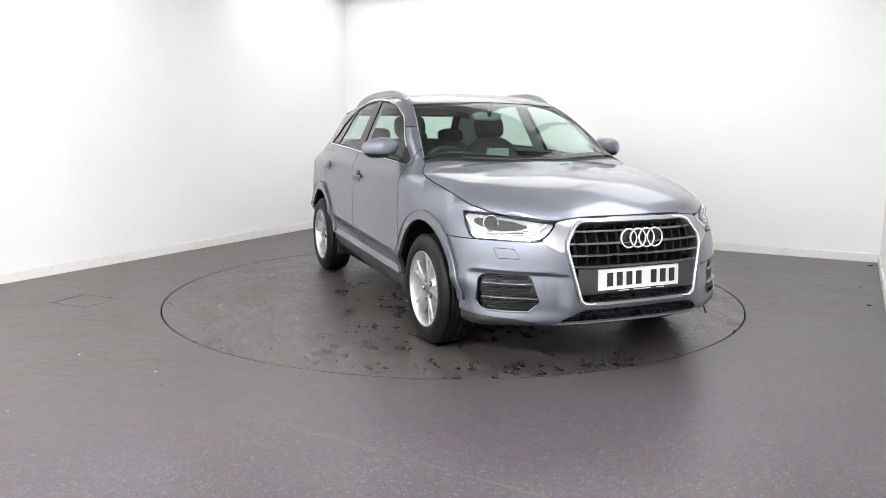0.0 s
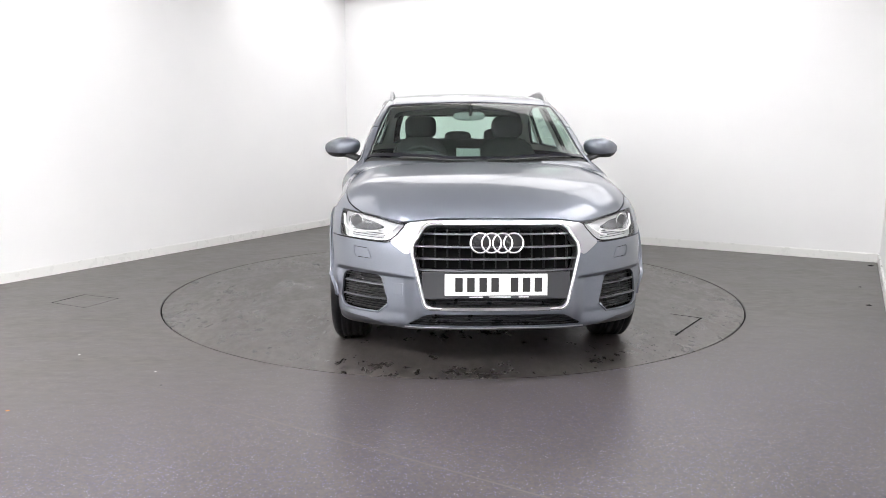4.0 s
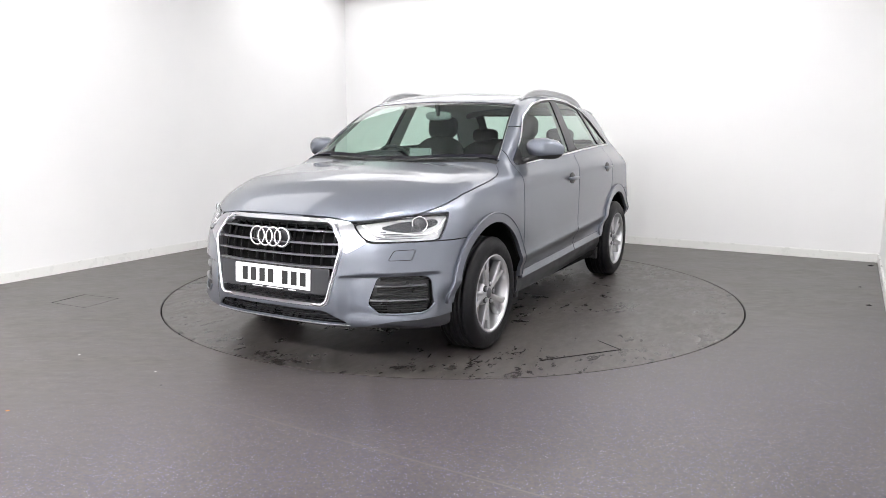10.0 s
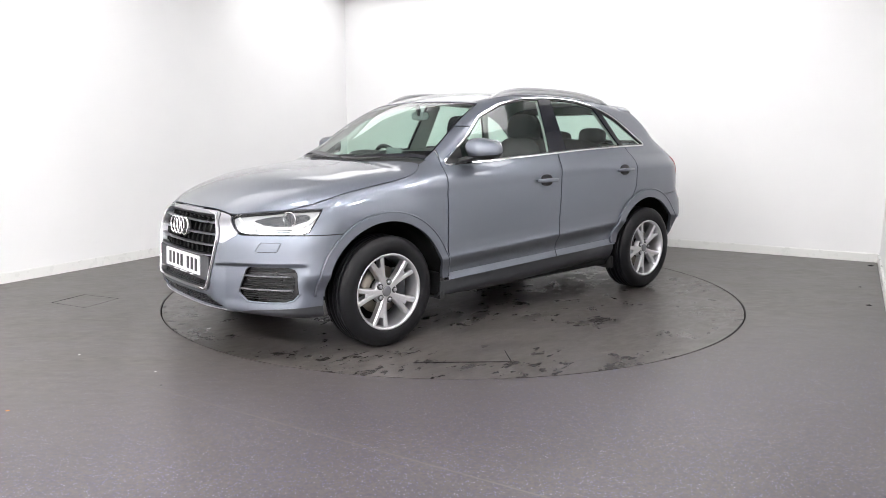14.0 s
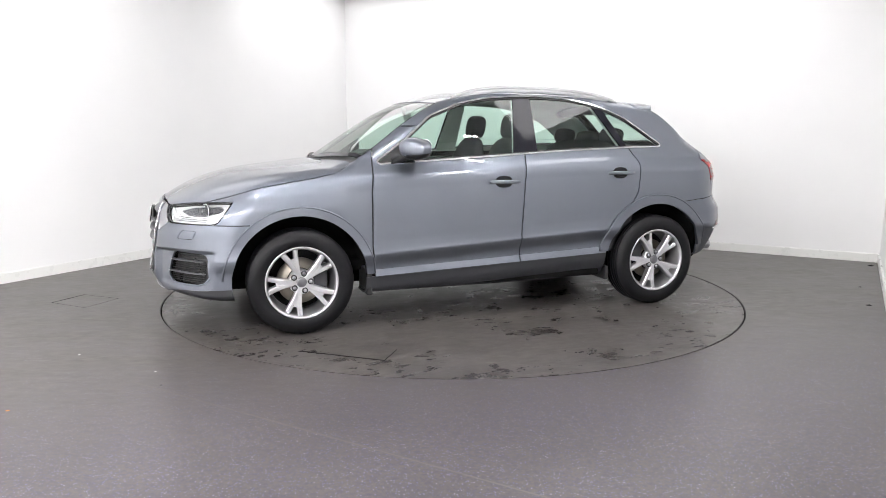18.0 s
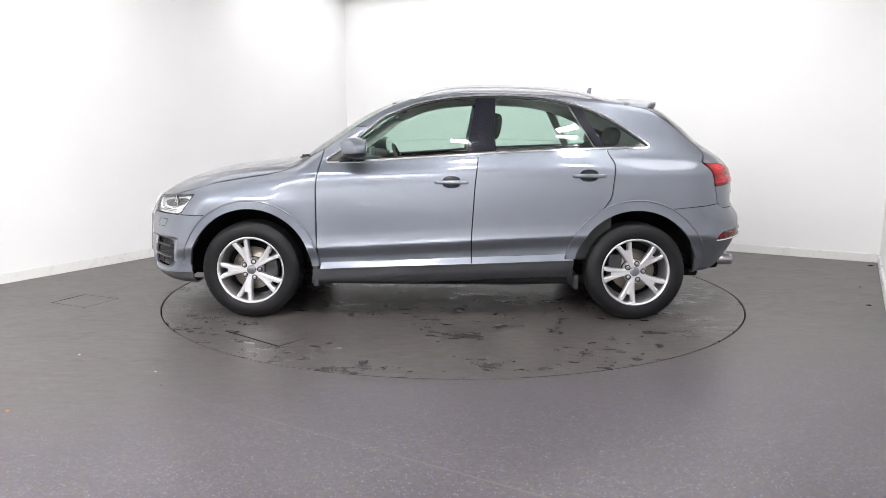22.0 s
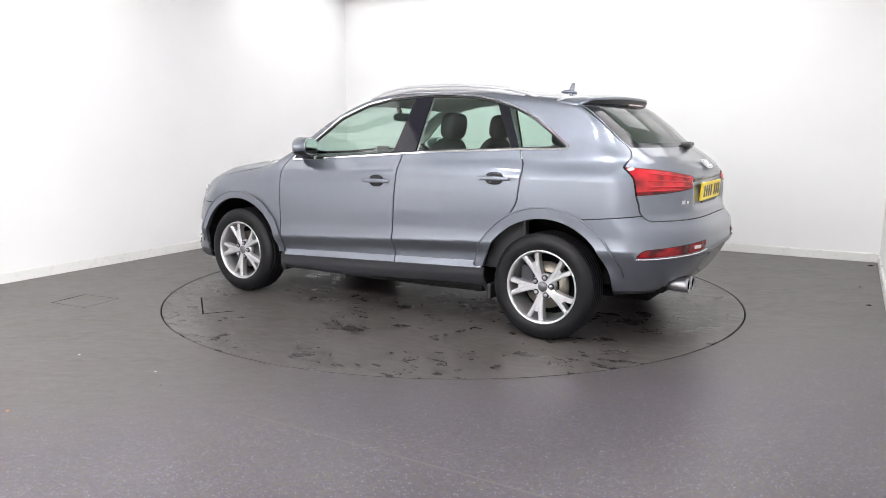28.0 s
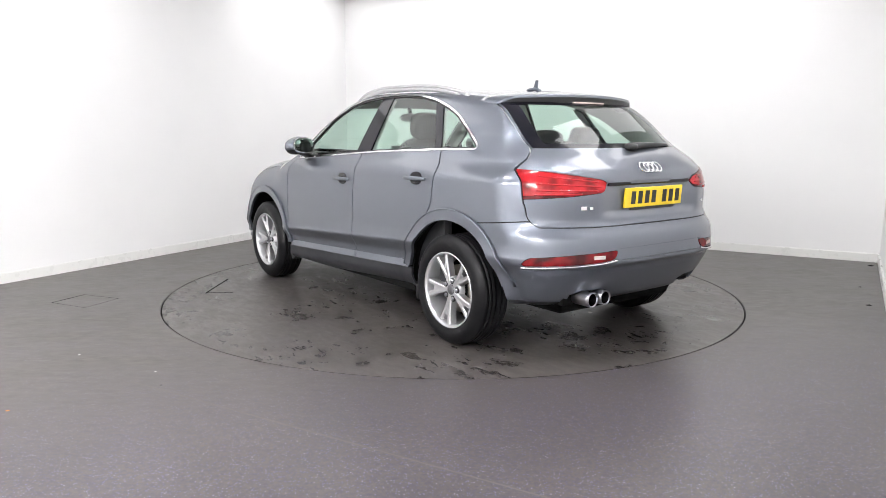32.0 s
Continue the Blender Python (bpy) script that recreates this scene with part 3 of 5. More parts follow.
def blob(size, power=2.6, m=None, segments=32):
    """A rounded block (superellipsoid) of the given half sizes."""
    bm = bmesh.new()
    bmesh.ops.create_uvsphere(bm, u_segments=segments, v_segments=segments // 2, radius=1)
    for v in bm.verts:
        k = sum(abs(c) ** power for c in v.co) ** (-1 / power)
        v.co = Vector([c * k * s for c, s in zip(v.co, size)])
    if m is not None:
        bm.transform(m)
    return bm


def ring_bm(radius, thick, m, segments=40):
    bm = bmesh.new()
    rows = []
    for i in range(segments):
        a = 2 * math.pi * i / segments
        row = []
        for k in range(8):
            b = 2 * math.pi * k / 8
            r = radius + thick * math.cos(b)
            row.append(bm.verts.new(m @ Vector((r * math.cos(a), r * math.sin(a), thick * 0.8 * math.sin(b)))))
        rows.append(row)
    for i in range(segments):
        a, b = rows[i], rows[(i + 1) % segments]
        for k in range(8):
            bm.faces.new((a[k], b[k], b[(k + 1) % 8], a[(k + 1) % 8]))
    bmesh.ops.recalc_face_normals(bm, faces=bm.faces)
    return bm


def plan_slab(bm, ring, m, depth):
    """A flat plate with a given outline in the plane of m, reaching depth below it."""
    top = [bm.verts.new(m @ Vector((x, y, 0))) for x, y in ring]
    low = [bm.verts.new(m @ Vector((x, y, -depth))) for x, y in ring]
    bm.faces.new(top)
    bm.faces.new(low[::-1])
    for i in range(len(ring)):
        j = (i + 1) % len(ring)
        bm.faces.new((top[i], low[i], low[j], top[j]))
    bmesh.ops.recalc_face_normals(bm, faces=bm.faces)
    return bm


# ---------------------------------------------------------------- turntable and car
DECK_Z = -0.0010
turntable = tagged(new("turntable"), "large round car turntable flush with the vinyl floor", "turntable")
bm = bmesh.new()
bmesh.ops.create_cone(bm, cap_ends=True, segments=160, radius1=DISC - 0.0065, radius2=DISC - 0.0065, depth=0.028, matrix=Matrix.Translation((0, 0, DECK_Z - 0.014)))
part("deck", bm, DECK, turntable)
bm = lathe([(DISC - 0.0065, -0.010), (DISC + 0.0045, -0.010), (DISC + 0.0045, -0.02)], 160)
bm.transform(pose(0, 0, 0, 90))
part("rim", bm, DARK, turntable, "thin dark edge of the round deck")
deck_corners = [(1.44, 1.34), (1.02, 1.672), (0.90, 1.50)]
for a, b, w in zip(deck_corners, deck_corners[1:], (0.011, 0.004)):
    part("hatch_joint", strip(bmesh.new(), a, b, w, DECK_Z - 0.002, DECK_Z + 0.0022), DARK, turntable, "thin dark joint round the hatch")

car = tagged(new("car"), "grey metallic five-door compact SUV with silver alloy wheels and roof rails", "car")
HUB_Z, AXLE = 0.332, 1.302
SIDES = ("left", "right")

points, quads = hull_grids(0.0150)
body = Sheet(points, hull_normal(points), quads)


def only(mask, g):
    return np.where(mask, g, -1.0)


def smallest(*fields):
    out = fields[0]
    for f in fields[1:]:
        out = np.minimum(out, f)
    return out


hood_front = curve((0, 0.824), (0.34, 0.818), (0.45, 0.806), (0.63, 0.826), (0.80, 0.846))
hood_seam = curve((0.93, 0.70), (0.955, 0.735), (0.99, 0.768), (1.04, 0.792), (1.12, 0.802), (1.22, 0.806), (1.38, 0.807), (1.52, 0.802), (1.62, 0.791), (1.70, 0.771), (1.78, 0.735), (1.9, 0.66))
screen_base = curve((0, 1.05), (0.15, 1.047), (0.27, 1.024), (0.5, 0.97), (0.64, 0.93), (0.74, 0.905))
pillar_a = curve((0.1, 0.54), (0.326, 0.588), (0.5, 0.632), (0.7, 0.680), (0.917, 0.728), (1.05, 0.75))
gate_edge = curve((0.74, 0.72), (0.765, 0.757), (0.80, 0.780), (0.856, 0.790), (0.90, 0.797), (1.00, 0.792), (1.04, 0.787), (1.062, 0.776), (1.085, 0.752), (1.11, 0.722), (1.135, 0.692), (1.16, 0.665), (1.18, 0.652), (1.21, 0.647), (1.30, 0.636), (1.424, 0.600), (1.47, 0.58))
TAIL_LAMP = outline((0.805, 1.068), (0.74, 1.060), (0.40, 1.006), (0.370, 0.985), (0.405, 0.940), (0.60, 0.922), (0.84, 0.902), (0.84, 1.0), round_=0.012)
HEAD_LAMP = outline((0.445, 0.803), (0.63, 0.823), (0.74, 0.836), (0.828, 0.841), (0.838, 0.83), (0.817, 0.700), (0.70, 0.700), (0.565, 0.702), (0.52, 0.718), round_=0.02)
GRILLE_OUT = outline((-0.365, 0.815), (0.365, 0.815), (0.440, 0.688), (0.366, 0.371), (-0.366, 0.371), (-0.440, 0.688), round_=0.02)
CORNER_TRIM_SHEEN = outline((0.34, 0.815), (0.450, 0.800), (0.540, 0.703), (0.500, 0.674), (0.450, 0.642), (0.425, 0.665), (0.405, 0.74), round_=0.012)
GRILLE_IN = outline((-0.345, 0.795), (0.345, 0.795), (0.420, 0.686), (0.350, 0.389), (-0.350, 0.389), (-0.420, 0.686), round_=0.02)
FOG = outline((0.587, 0.527), (0.77, 0.524), (0.795, 0.50), (0.808, 0.37), (0.79, 0.338), (0.595, 0.336), (0.548, 0.382), round_=0.014)
INTAKE = outline((-0.345, 0.350), (0.345, 0.350), (0.465, 0.276), (-0.465, 0.276), round_=0.02)
WASHER = outline((0.655, 0.660), (0.735, 0.662), (0.725, 0.610), (0.635, 0.610), round_=0.005)
REAR_STRIP = outline((-0.372, 0.640), (0.372, 0.640), (0.40, 0.578), (-0.40, 0.578), round_=0.004)
REFLEX = outline((0.835, 0.548), (0.815, 0.598), (0.62, 0.618), (0.365, 0.634), (0.395, 0.584), (0.45, 0.574), (0.654, 0.560), round_=0.012)
WINDOWS = outline((0.800, 1.060), (0.562, 1.228), (0.403, 1.360), (0.173, 1.451), (-0.021, 1.487), (-0.235, 1.503), (-0.45, 1.505), (-0.68, 1.491), (-0.855, 1.458),
                  (-1.0, 1.412), (-1.119, 1.360), (-1.25, 1.273), (-1.40, 1.166), (-1.05, 1.160), (-0.45, 1.136), (0.05, 1.105), (0.543, 1.073), round_=0.02)
FRONT_DOOR = outline((0.78, 1.30), (0.835, 1.0), (0.848, 0.90), (0.848, 0.52), (0.828, 0.288), (-0.20, 0.288), (-0.194, 0.55), (-0.216, 0.906), (-0.24, 1.12), (-0.24, 1.3), round_=0.02)
REAR_DOOR = outline((-0.24, 1.3), (-0.24, 1.12), (-0.216, 0.906), (-0.194, 0.55), (-0.20, 0.288), (-0.86, 0.288), (-0.9, 0.5), (-1.126, 0.834), (-1.150, 1.057), (-1.095, 1.14), (-1.09, 1.3), round_=0.02)


def wheel_distance(x, z):
    return np.minimum(np.hypot(x - AXLE, z - HUB_Z), np.hypot(x + AXLE, z - HUB_Z))


# fields: above zero inside each panel
def f_hood(x, y, z): return only(x > 0.9, smallest(z - hood_front(y), hood_seam(x) - y, x - screen_base(y) - 0.05))
def f_cowl(x, y, z): return only((x > 0.75) & (z > 0.98), smallest(x - screen_base(y), screen_base(y) + 0.05 - x, 0.74 - y))
def f_screen(x, y, z): return only((x > 0.1) & (z > 1.0), smallest(x - 0.405 + 0.08 * (y / 0.588) ** 2, screen_base(y) - x, pillar_a(x) - y))
def f_roof(x, y, z): return only(z > 1.35, smallest(0.393 - 0.08 * (y / 0.588) ** 2 - x, x + 1.24, 0.565 - 0.03 * (x + 0.3) ** 2 - y))
def f_gate(x, y, z): return only(x < -1.2, smallest(gate_edge(z) - y, z - 0.758, -1.245 - x))
def f_rear_glass(x, y, z): return only(x < -1.2, smallest(gate_edge(z) - 0.010 - y, z - 1.174, 1.455 - z))
def f_tail_lamp(x, y, z): return only(x < -1.5, inside_of(TAIL_LAMP, y, z))
def f_head_lamp(x, y, z): return only(x > 1.4, np.minimum(inside_of(HEAD_LAMP, np.minimum(y, 0.825), z), x - 1.69 - (0.838 - z) * 0.75))
def f_grille_out(x, y, z): return only(x > 1.5, inside_of(GRILLE_OUT, y, z))
def f_corner_trim_sheen(x, y, z): return only(x > 1.5, inside_of(CORNER_TRIM_SHEEN, y, z))
def f_grille_in(x, y, z): return only(x > 1.5, inside_of(GRILLE_IN, y, z))
def f_fog(x, y, z): return only(x > 1.5, np.minimum(inside_of(FOG, y, z), x - 1.80))
def f_intake(x, y, z): return only(x > 1.5, inside_of(INTAKE, y, z))
def f_washer(x, y, z): return only(x > 1.5, inside_of(WASHER, y, z))
def f_chin(x, y, z): return only(x > 1.2, smallest(0.250 + 0.20 * np.clip(y - 0.44, 0, 0.22) + 0.06 * np.maximum(y - 0.66, 0) - z, y - 0.30))
def f_reflex(x, y, z): return only(x < -1.5, inside_of(REFLEX, y, z))
def f_rear_strip(x, y, z): return only(x < -1.5, inside_of(REAR_STRIP, y, z))
def f_pipe_notch(x, y, z): return only(x < -1.5, smallest(0.125 - np.abs(y - 0.446), 0.404 - z - 0.4 * np.maximum(np.abs(y - 0.446) - 0.07, 0)))
def f_glass_border(x, y, z): return smallest(gate_edge(z) - 0.080 - y, z - 1.200, 1.428 - z)
def f_screen_border(x, y, z): return smallest(x - 0.425 + 0.08 * (y / 0.588) ** 2, screen_base(y) - 0.035 - x, pillar_a(x) - 0.009 - y)
def f_windows(x, y, z): return only(y > 0.4, inside_of(WINDOWS, x, z))
def f_window_trim(x, y, z): return only(y > 0.4, inside_of(WINDOWS, x, z) + 0.011)
def f_well(x, y, z): return only(y > 0.4, 0.418 - wheel_distance(x, z))
def f_arch(x, y, z): return only((y > 0.4) & (x > 0), np.minimum(0.474 - np.hypot(x - AXLE, z - HUB_Z), z - 0.36))
def f_arch_rear(x, y, z): return only((y > 0.4) & (x < 0), np.minimum(0.486 - np.hypot(x + AXLE, z - HUB_Z), z - 0.42))
def f_front_door(x, y, z): return only(y > 0.4, inside_of(FRONT_DOOR, x, z))
def f_rear_door(x, y, z): return only(y > 0.4, inside_of(REAR_DOOR, x, z))
def moulding_line(x): return 0.396 - 0.040 * x
def f_moulding(x, y, z): return only((y > 0.4) & (np.abs(x) < 0.95), 0.0225 - np.abs(z - 0.396 + 0.040 * x))
def f_rocker(x, y, z): return only((y > 0.4) & (np.abs(x) < 0.95), moulding_line(x) - 0.0245 - z)
def f_sill(x, y, z): return only((y > 0.3) & (np.abs(x) < 1.3), 0.286 - z)
def f_front_bumper(x, y, z): return only(x > 1.2, 0.700 - z + 0.3 * np.maximum(0.56 - y, 0))
def f_rear_bumper(x, y, z): return only(x < -1.3, 0.758 + 0.1 * np.clip(-1.55 - x, 0, 0.3) * (y > 0.74) - z)
def f_bumper_underside(x, y, z): return only(x < -1.5, 0.338 - z)
def f_fender(x, y, z): return only(y > 0.3, x - 0.80)
def f_front_pane(x, y, z): return x + 0.157 + 0.188 * (z - 1.12)
def f_rear_pane(x, y, z): return np.minimum(-0.338 - 0.057 * (z - 1.128) - x, x + 1.033 - 0.595 * (z - 1.156))
def f_quarter_pane(x, y, z): return -1.081 + 0.537 * (z - 1.167) - x
def f_sail(x, y, z): return x - 0.63
def f_seal(x, y, z): return inside_of(WINDOWS, x, z) - 0.008
def f_lining(x, y, z): return z - 1.10


_, body = body.split(f_well, 0.0)
inner = body
for f in (f_windows, f_screen, f_rear_glass, f_grille_in, f_fog, f_intake, f_head_lamp):
    _, inner = inner.split(f, -0.006)
inner = inner.moved(-0.022)
lining, inner = inner.split(f_lining, 0.0)

windows, body = body.split(f_windows, 0.002)
window_trim, body = body.split(f_window_trim, 0.0)
screen, body = body.split(f_screen, 0.006)
hood, body = body.split(f_hood, 0.005)
cowl, body = body.split(f_cowl)
gate, body = body.split(f_gate, 0.005)
roof, body = body.split(f_roof)
head_lamp, body = body.split(f_head_lamp, 0.004)
grille_zone, body = body.split(f_grille_out, 0.003)
corner_trim_sheen, body = body.split(f_corner_trim_sheen, 0.001)
fog_zone, body = body.split(f_fog, 0.002)
intake_zone, body = body.split(f_intake, 0.002)
arch, body = body.split(f_arch, 0.002)
arch_rear, body = body.split(f_arch_rear, 0.002)
front_bumper, body = body.split(f_front_bumper, 0.006)
washer, front_bumper = front_bumper.split(f_washer, 0.003)
chin, front_bumper = front_bumper.split(f_chin, 0.002)
rear_bumper, body = body.split(f_rear_bumper, 0.006)
reflex, rear_bumper = rear_bumper.split(f_reflex, 0.003)
_, rear_bumper = rear_bumper.split(f_pipe_notch, 0.0)
strip_zone, rear_bumper = rear_bumper.split(f_rear_strip, 0.002)
diffuser, rear_bumper = rear_bumper.split(f_bumper_underside, 0.003)
moulding, body = body.split(f_moulding, 0.001)
rocker, body = body.split(f_rocker, 0.003)
front_door, body = body.split(f_front_door, 0.008)
rear_door, body = body.split(f_rear_door, 0.008)
front_moulding, moulding = moulding.split(f_front_door, 0.008)
rear_moulding, moulding = moulding.split(f_rear_door, 0.008)
sill, body = body.split(f_sill)
fender, body = body.split(f_fender)
rear_glass, gate = gate.split(f_rear_glass, 0.003)
tail_lamp, gate = gate.split(f_tail_lamp, 0.003)
grille_back, grille_frame = grille_zone.split(f_grille_in, 0.0)
panes, seal = windows.split(f_seal, 0.0)
front_pane, rest = panes.split(f_front_pane, 0.0)
sail, front_pane = front_pane.split(f_sail, 0.003)
rear_pane, rest = rest.split(f_rear_pane, 0.0)
quarter_pane, pillars = rest.split(f_quarter_pane, 0.0)
pillar_b, pillar_c = pillars.split(lambda x, y, z: x + 0.6, 0.0)


def pieces(sheet):
    """The separate pieces of a sheet, the largest first."""
    root = list(range(len(sheet.p)))

    def find(i):
        while root[i] != i:
            root[i] = root[root[i]]
            i = root[i]
        return i

    rows = sheet.faces()
    for f in rows:
        for i in f[1:]:
            root[find(i)] = find(f[0])
    # points that lie on one another join the sheets' shared edges
    seen = {}
    for i, q in enumerate(np.round(sheet.p, 4).tolist()):
        root[find(i)] = find(seen.setdefault(tuple(q), i))
    groups = {}
    for k, f in enumerate(rows):
        groups.setdefault(find(f[0]), []).append(k)
    return [Sheet(sheet.p, sheet.n, sheet.f[g]).packed() for g in sorted(groups.values(), key=len, reverse=True)]


def along_side(name, x, z, bm, material, parent, side, out=0.0, label="", smooth=True):
    """Fixes a small part, modelled with z out and y up, to the flank at x and z."""
    m = frame_at((x, on_side(x, z), z)) @ Matrix.Translation((0, 0, out))
    bm.transform(m)
    if side == "right":
        bm.transform(Matrix.Diagonal((1, -1, 1, 1)))
        bmesh.ops.reverse_faces(bm, faces=bm.faces)
    return part(name, bm, material, parent, label, smooth)


def handle_parts(door, x, z, side):
    """A pull bar over a round dark patch that paints the finger recess's shade."""
    along_side("handle_recess_shade", x, z + 0.002, blob((0.062, 0.040, 0.004), 2.4), GLOSS_BLACK, door, side, 0.0005, "dark glossy patch for the shade in the finger recess")
    bar = bmesh.new()
    path = [(-0.109 + 0.218 * i / 14, 0.0, 0.012 + 0.018 * math.sin(math.pi * i / 14) ** 0.5) for i in range(15)]
    bar = tube(path, lambda u: 0.009 + 0.005 * math.sin(math.pi * u) ** 0.4, 0.008, 10, (0, 0, 1))
    along_side("door_handle", x, z, bar, PAINT, door, side)


body_pieces, fender_pieces = pieces(body), pieces(fender)
sheet_part("hood", pieces(hood)[0], PAINT, car)
screen_clear, screen_edge = screen.split(f_screen_border, 0.0)
sheet_part("screen_border", screen_edge.moved(-0.003), GLOSS_BLACK, car, skirt=0.006, label="black printed edge of the windscreen")
sheet_part("windscreen", screen_clear.moved(-0.003), GLASS, car, skirt=0.004, label="clear tinted windscreen")
sheet_part("cowl", cowl.moved(-0.012), BLACK, car, label="black plastic scuttle panel")
sheet_part("roof", roof, PAINT, car)
tailgate = sheet_part("tailgate", gate, PAINT, car)
glass_clear, glass_edge = rear_glass.split(f_glass_border, 0.0)
sheet_part("glass_border", glass_edge.moved(-0.003), GLOSS_BLACK, tailgate, skirt=0.006, label="black printed edge of the rear window")
sheet_part("rear_window", glass_clear.moved(-0.003), GLASS_DARK, tailgate, skirt=0.004, label="tinted rear window")
bumper_front = sheet_part("front_bumper", front_bumper, PAINT, car)
# the bumper's downward-facing paint, its shade put in as a dark grey
for s in SIDES:
    sheet_part("chin", chin.moved(-0.010), GREY_PLASTIC_AND_SHADE, bumper_front, s, "lower corner of the front bumper, darkened for its shaded underside")
bumper_rear = sheet_part("rear_bumper", rear_bumper, PAINT, car)
sheet_part("bumper_strip", strip_zone.moved(-0.007), PAINT, bumper_rear, label="recessed painted strip between the reflectors")
# bottom edge of the painted rear bumper, coloured dark grey for its shade
for piece in pieces(diffuser):
    for side in (("both",) if piece.p[:, 1].min() < 0.01 else SIDES):
        sheet_part("diffuser", piece.moved(-0.004), GREY_PLASTIC_AND_SHADE, bumper_rear, side, "lower edge of the rear bumper, darkened for shade")
grille = sheet_part("grille", grille_back.moved(-0.060), DARK, car, label="black radiator grille with silver slats in an aluminium frame")
sheet_part("grille_frame", grille_frame.moved(0.005), SATIN, grille, skirt=0.05, label="satin aluminium surround")
# grille frame corner; its silver also paints the reflection beside the headlight
for s in SIDES:
    sheet_part("corner_trim_sheen", corner_trim_sheen.moved(0.001), SATIN, grille, s, "satin grille corner, with the reflection towards the headlight put into its colour")
sheet_part("lower_intake", intake_zone.moved(-0.035), SATIN_BLACK, bumper_front, label="black lower air intake")
sheet_part("roof_lining", lining, LINING, car, skirt=0, label="grey cloth headliner and pillar trim")
sheet_part("inner_shell", inner, DARK, car, skirt=0, label="dark inner bodywork")

for s in SIDES:
    k = 1 if s == "left" else -1
    sheet_part("side_panel", body_pieces[0], PAINT, car, s)
    sheet_part("fender", fender_pieces[0], PAINT, car, s)
    door = sheet_part("front_door", front_door, PAINT, car, s)
    sheet_part("door_moulding", front_moulding.tilted(moulding_line, 0.016, 0.002, -0.0225, 0.0225), PAINT, door, s, skirt=0.018)
    sheet_part("door_window", front_pane.moved(-0.004), GLASS, door, s, skirt=0.004, label="clear tinted door window")
    sheet_part("mirror_sail", sail.moved(-0.001), BLACK, door, s)
    handle_parts(door, -0.06, 0.932, s)
    door = sheet_part("rear_door", rear_door, PAINT, car, s)
    sheet_part("door_moulding", rear_moulding.tilted(moulding_line, 0.016, 0.002, -0.0225, 0.0225), PAINT, door, s, skirt=0.018)
    sheet_part("door_window", rear_pane.moved(-0.004), GLASS, door, s, skirt=0.004, label="clear tinted door window")
    handle_parts(door, -0.969, 0.978, s)
    sheet_part("quarter_window", quarter_pane.moved(-0.004), GLASS, car, s, skirt=0.004, label="small fixed rear quarter window")
    sheet_part("pillar_lining", pillar_b.moved(-0.030), LINING, car, s, skirt=0, label="pale grey pillar trim")
    sheet_part("pillar_lining", pillar_c.moved(-0.030), LINING, car, s, skirt=0, label="pale grey pillar trim")
    sheet_part("pillar_cover", pillar_b.moved(0.001), GLOSS_BLACK, car, s, label="gloss black pillar cover")
    sheet_part("pillar_cover", pillar_c.moved(0.001), GLOSS_BLACK, car, s, label="black pillar cover")
    sheet_part("window_seal", seal.moved(0.001), BLACK, car, s, label="black rubber window seal")
    sheet_part("window_trim", window_trim.moved(0.006), CHROME, car, s, label="bright chrome window surround")
    sheet_part("rocker_panel", rocker.moved(-0.006), GREY_PLASTIC_AND_SHADE, car, s, label="dark grey plastic panel below the door moulding")
    sheet_part("sill", sill.moved(-0.008), GREY_PLASTIC_AND_SHADE, car, s, label="dark grey plastic sill")
    sheet_part("wheel_arch", arch.moved(0.014), PAINT, car, s, skirt=0.022)
    sheet_part("wheel_arch", arch_rear.moved(0.014), PAINT, car, s, skirt=0.022)
    sheet_part("washer_cover", washer, PAINT, bumper_front, s)
    sheet_part("rear_reflector", reflex.moved(-0.004), RED_DEEP, bumper_rear, s, label="red rear reflector strip")

    # raised lips round the arches
    for x0, r, low, z_end in ((AXLE, 0.472, arch, 0.365), (-AXLE, 0.484, arch_rear, 0.425)):
        a0 = math.asin((z_end - HUB_Z) / r)
        path = []
        for i in range(49):
            a = a0 + (math.pi - 2 * a0) * i / 48
            px, pz = x0 + r * math.cos(a), HUB_Z + r * math.sin(a)
            path.append((px, k * (on_side(px, pz) + 0.0135), pz))
        part("arch_lip", tube(path, 0.0055, 0.0055, 8, (0, 1, 0)), PAINT, car, smooth=True)

    # wheel wells
    for x in (AXLE, -AXLE):
        bm = lathe([(0.445, 0.92), (0.445, 0.50), (0.10, 0.48)], 48)
        bmesh.ops.delete(bm, geom=[v for v in bm.verts if v.co.z < -0.09 or v.co.y > 0.9 and on_side(x + v.co.x, HUB_Z + v.co.z) < 0.3], context="VERTS")
        for v in bm.verts:
            if v.co.y > 0.9:
                v.co.y = on_side(x + v.co.x, HUB_Z + v.co.z) - 0.025
        bm.transform(pose(x, 0, HUB_Z) @ Matrix.Diagonal((1, k, 1, 1)))
        part("wheel_well", bm, DARK, car, "dark wheel arch liner", True)


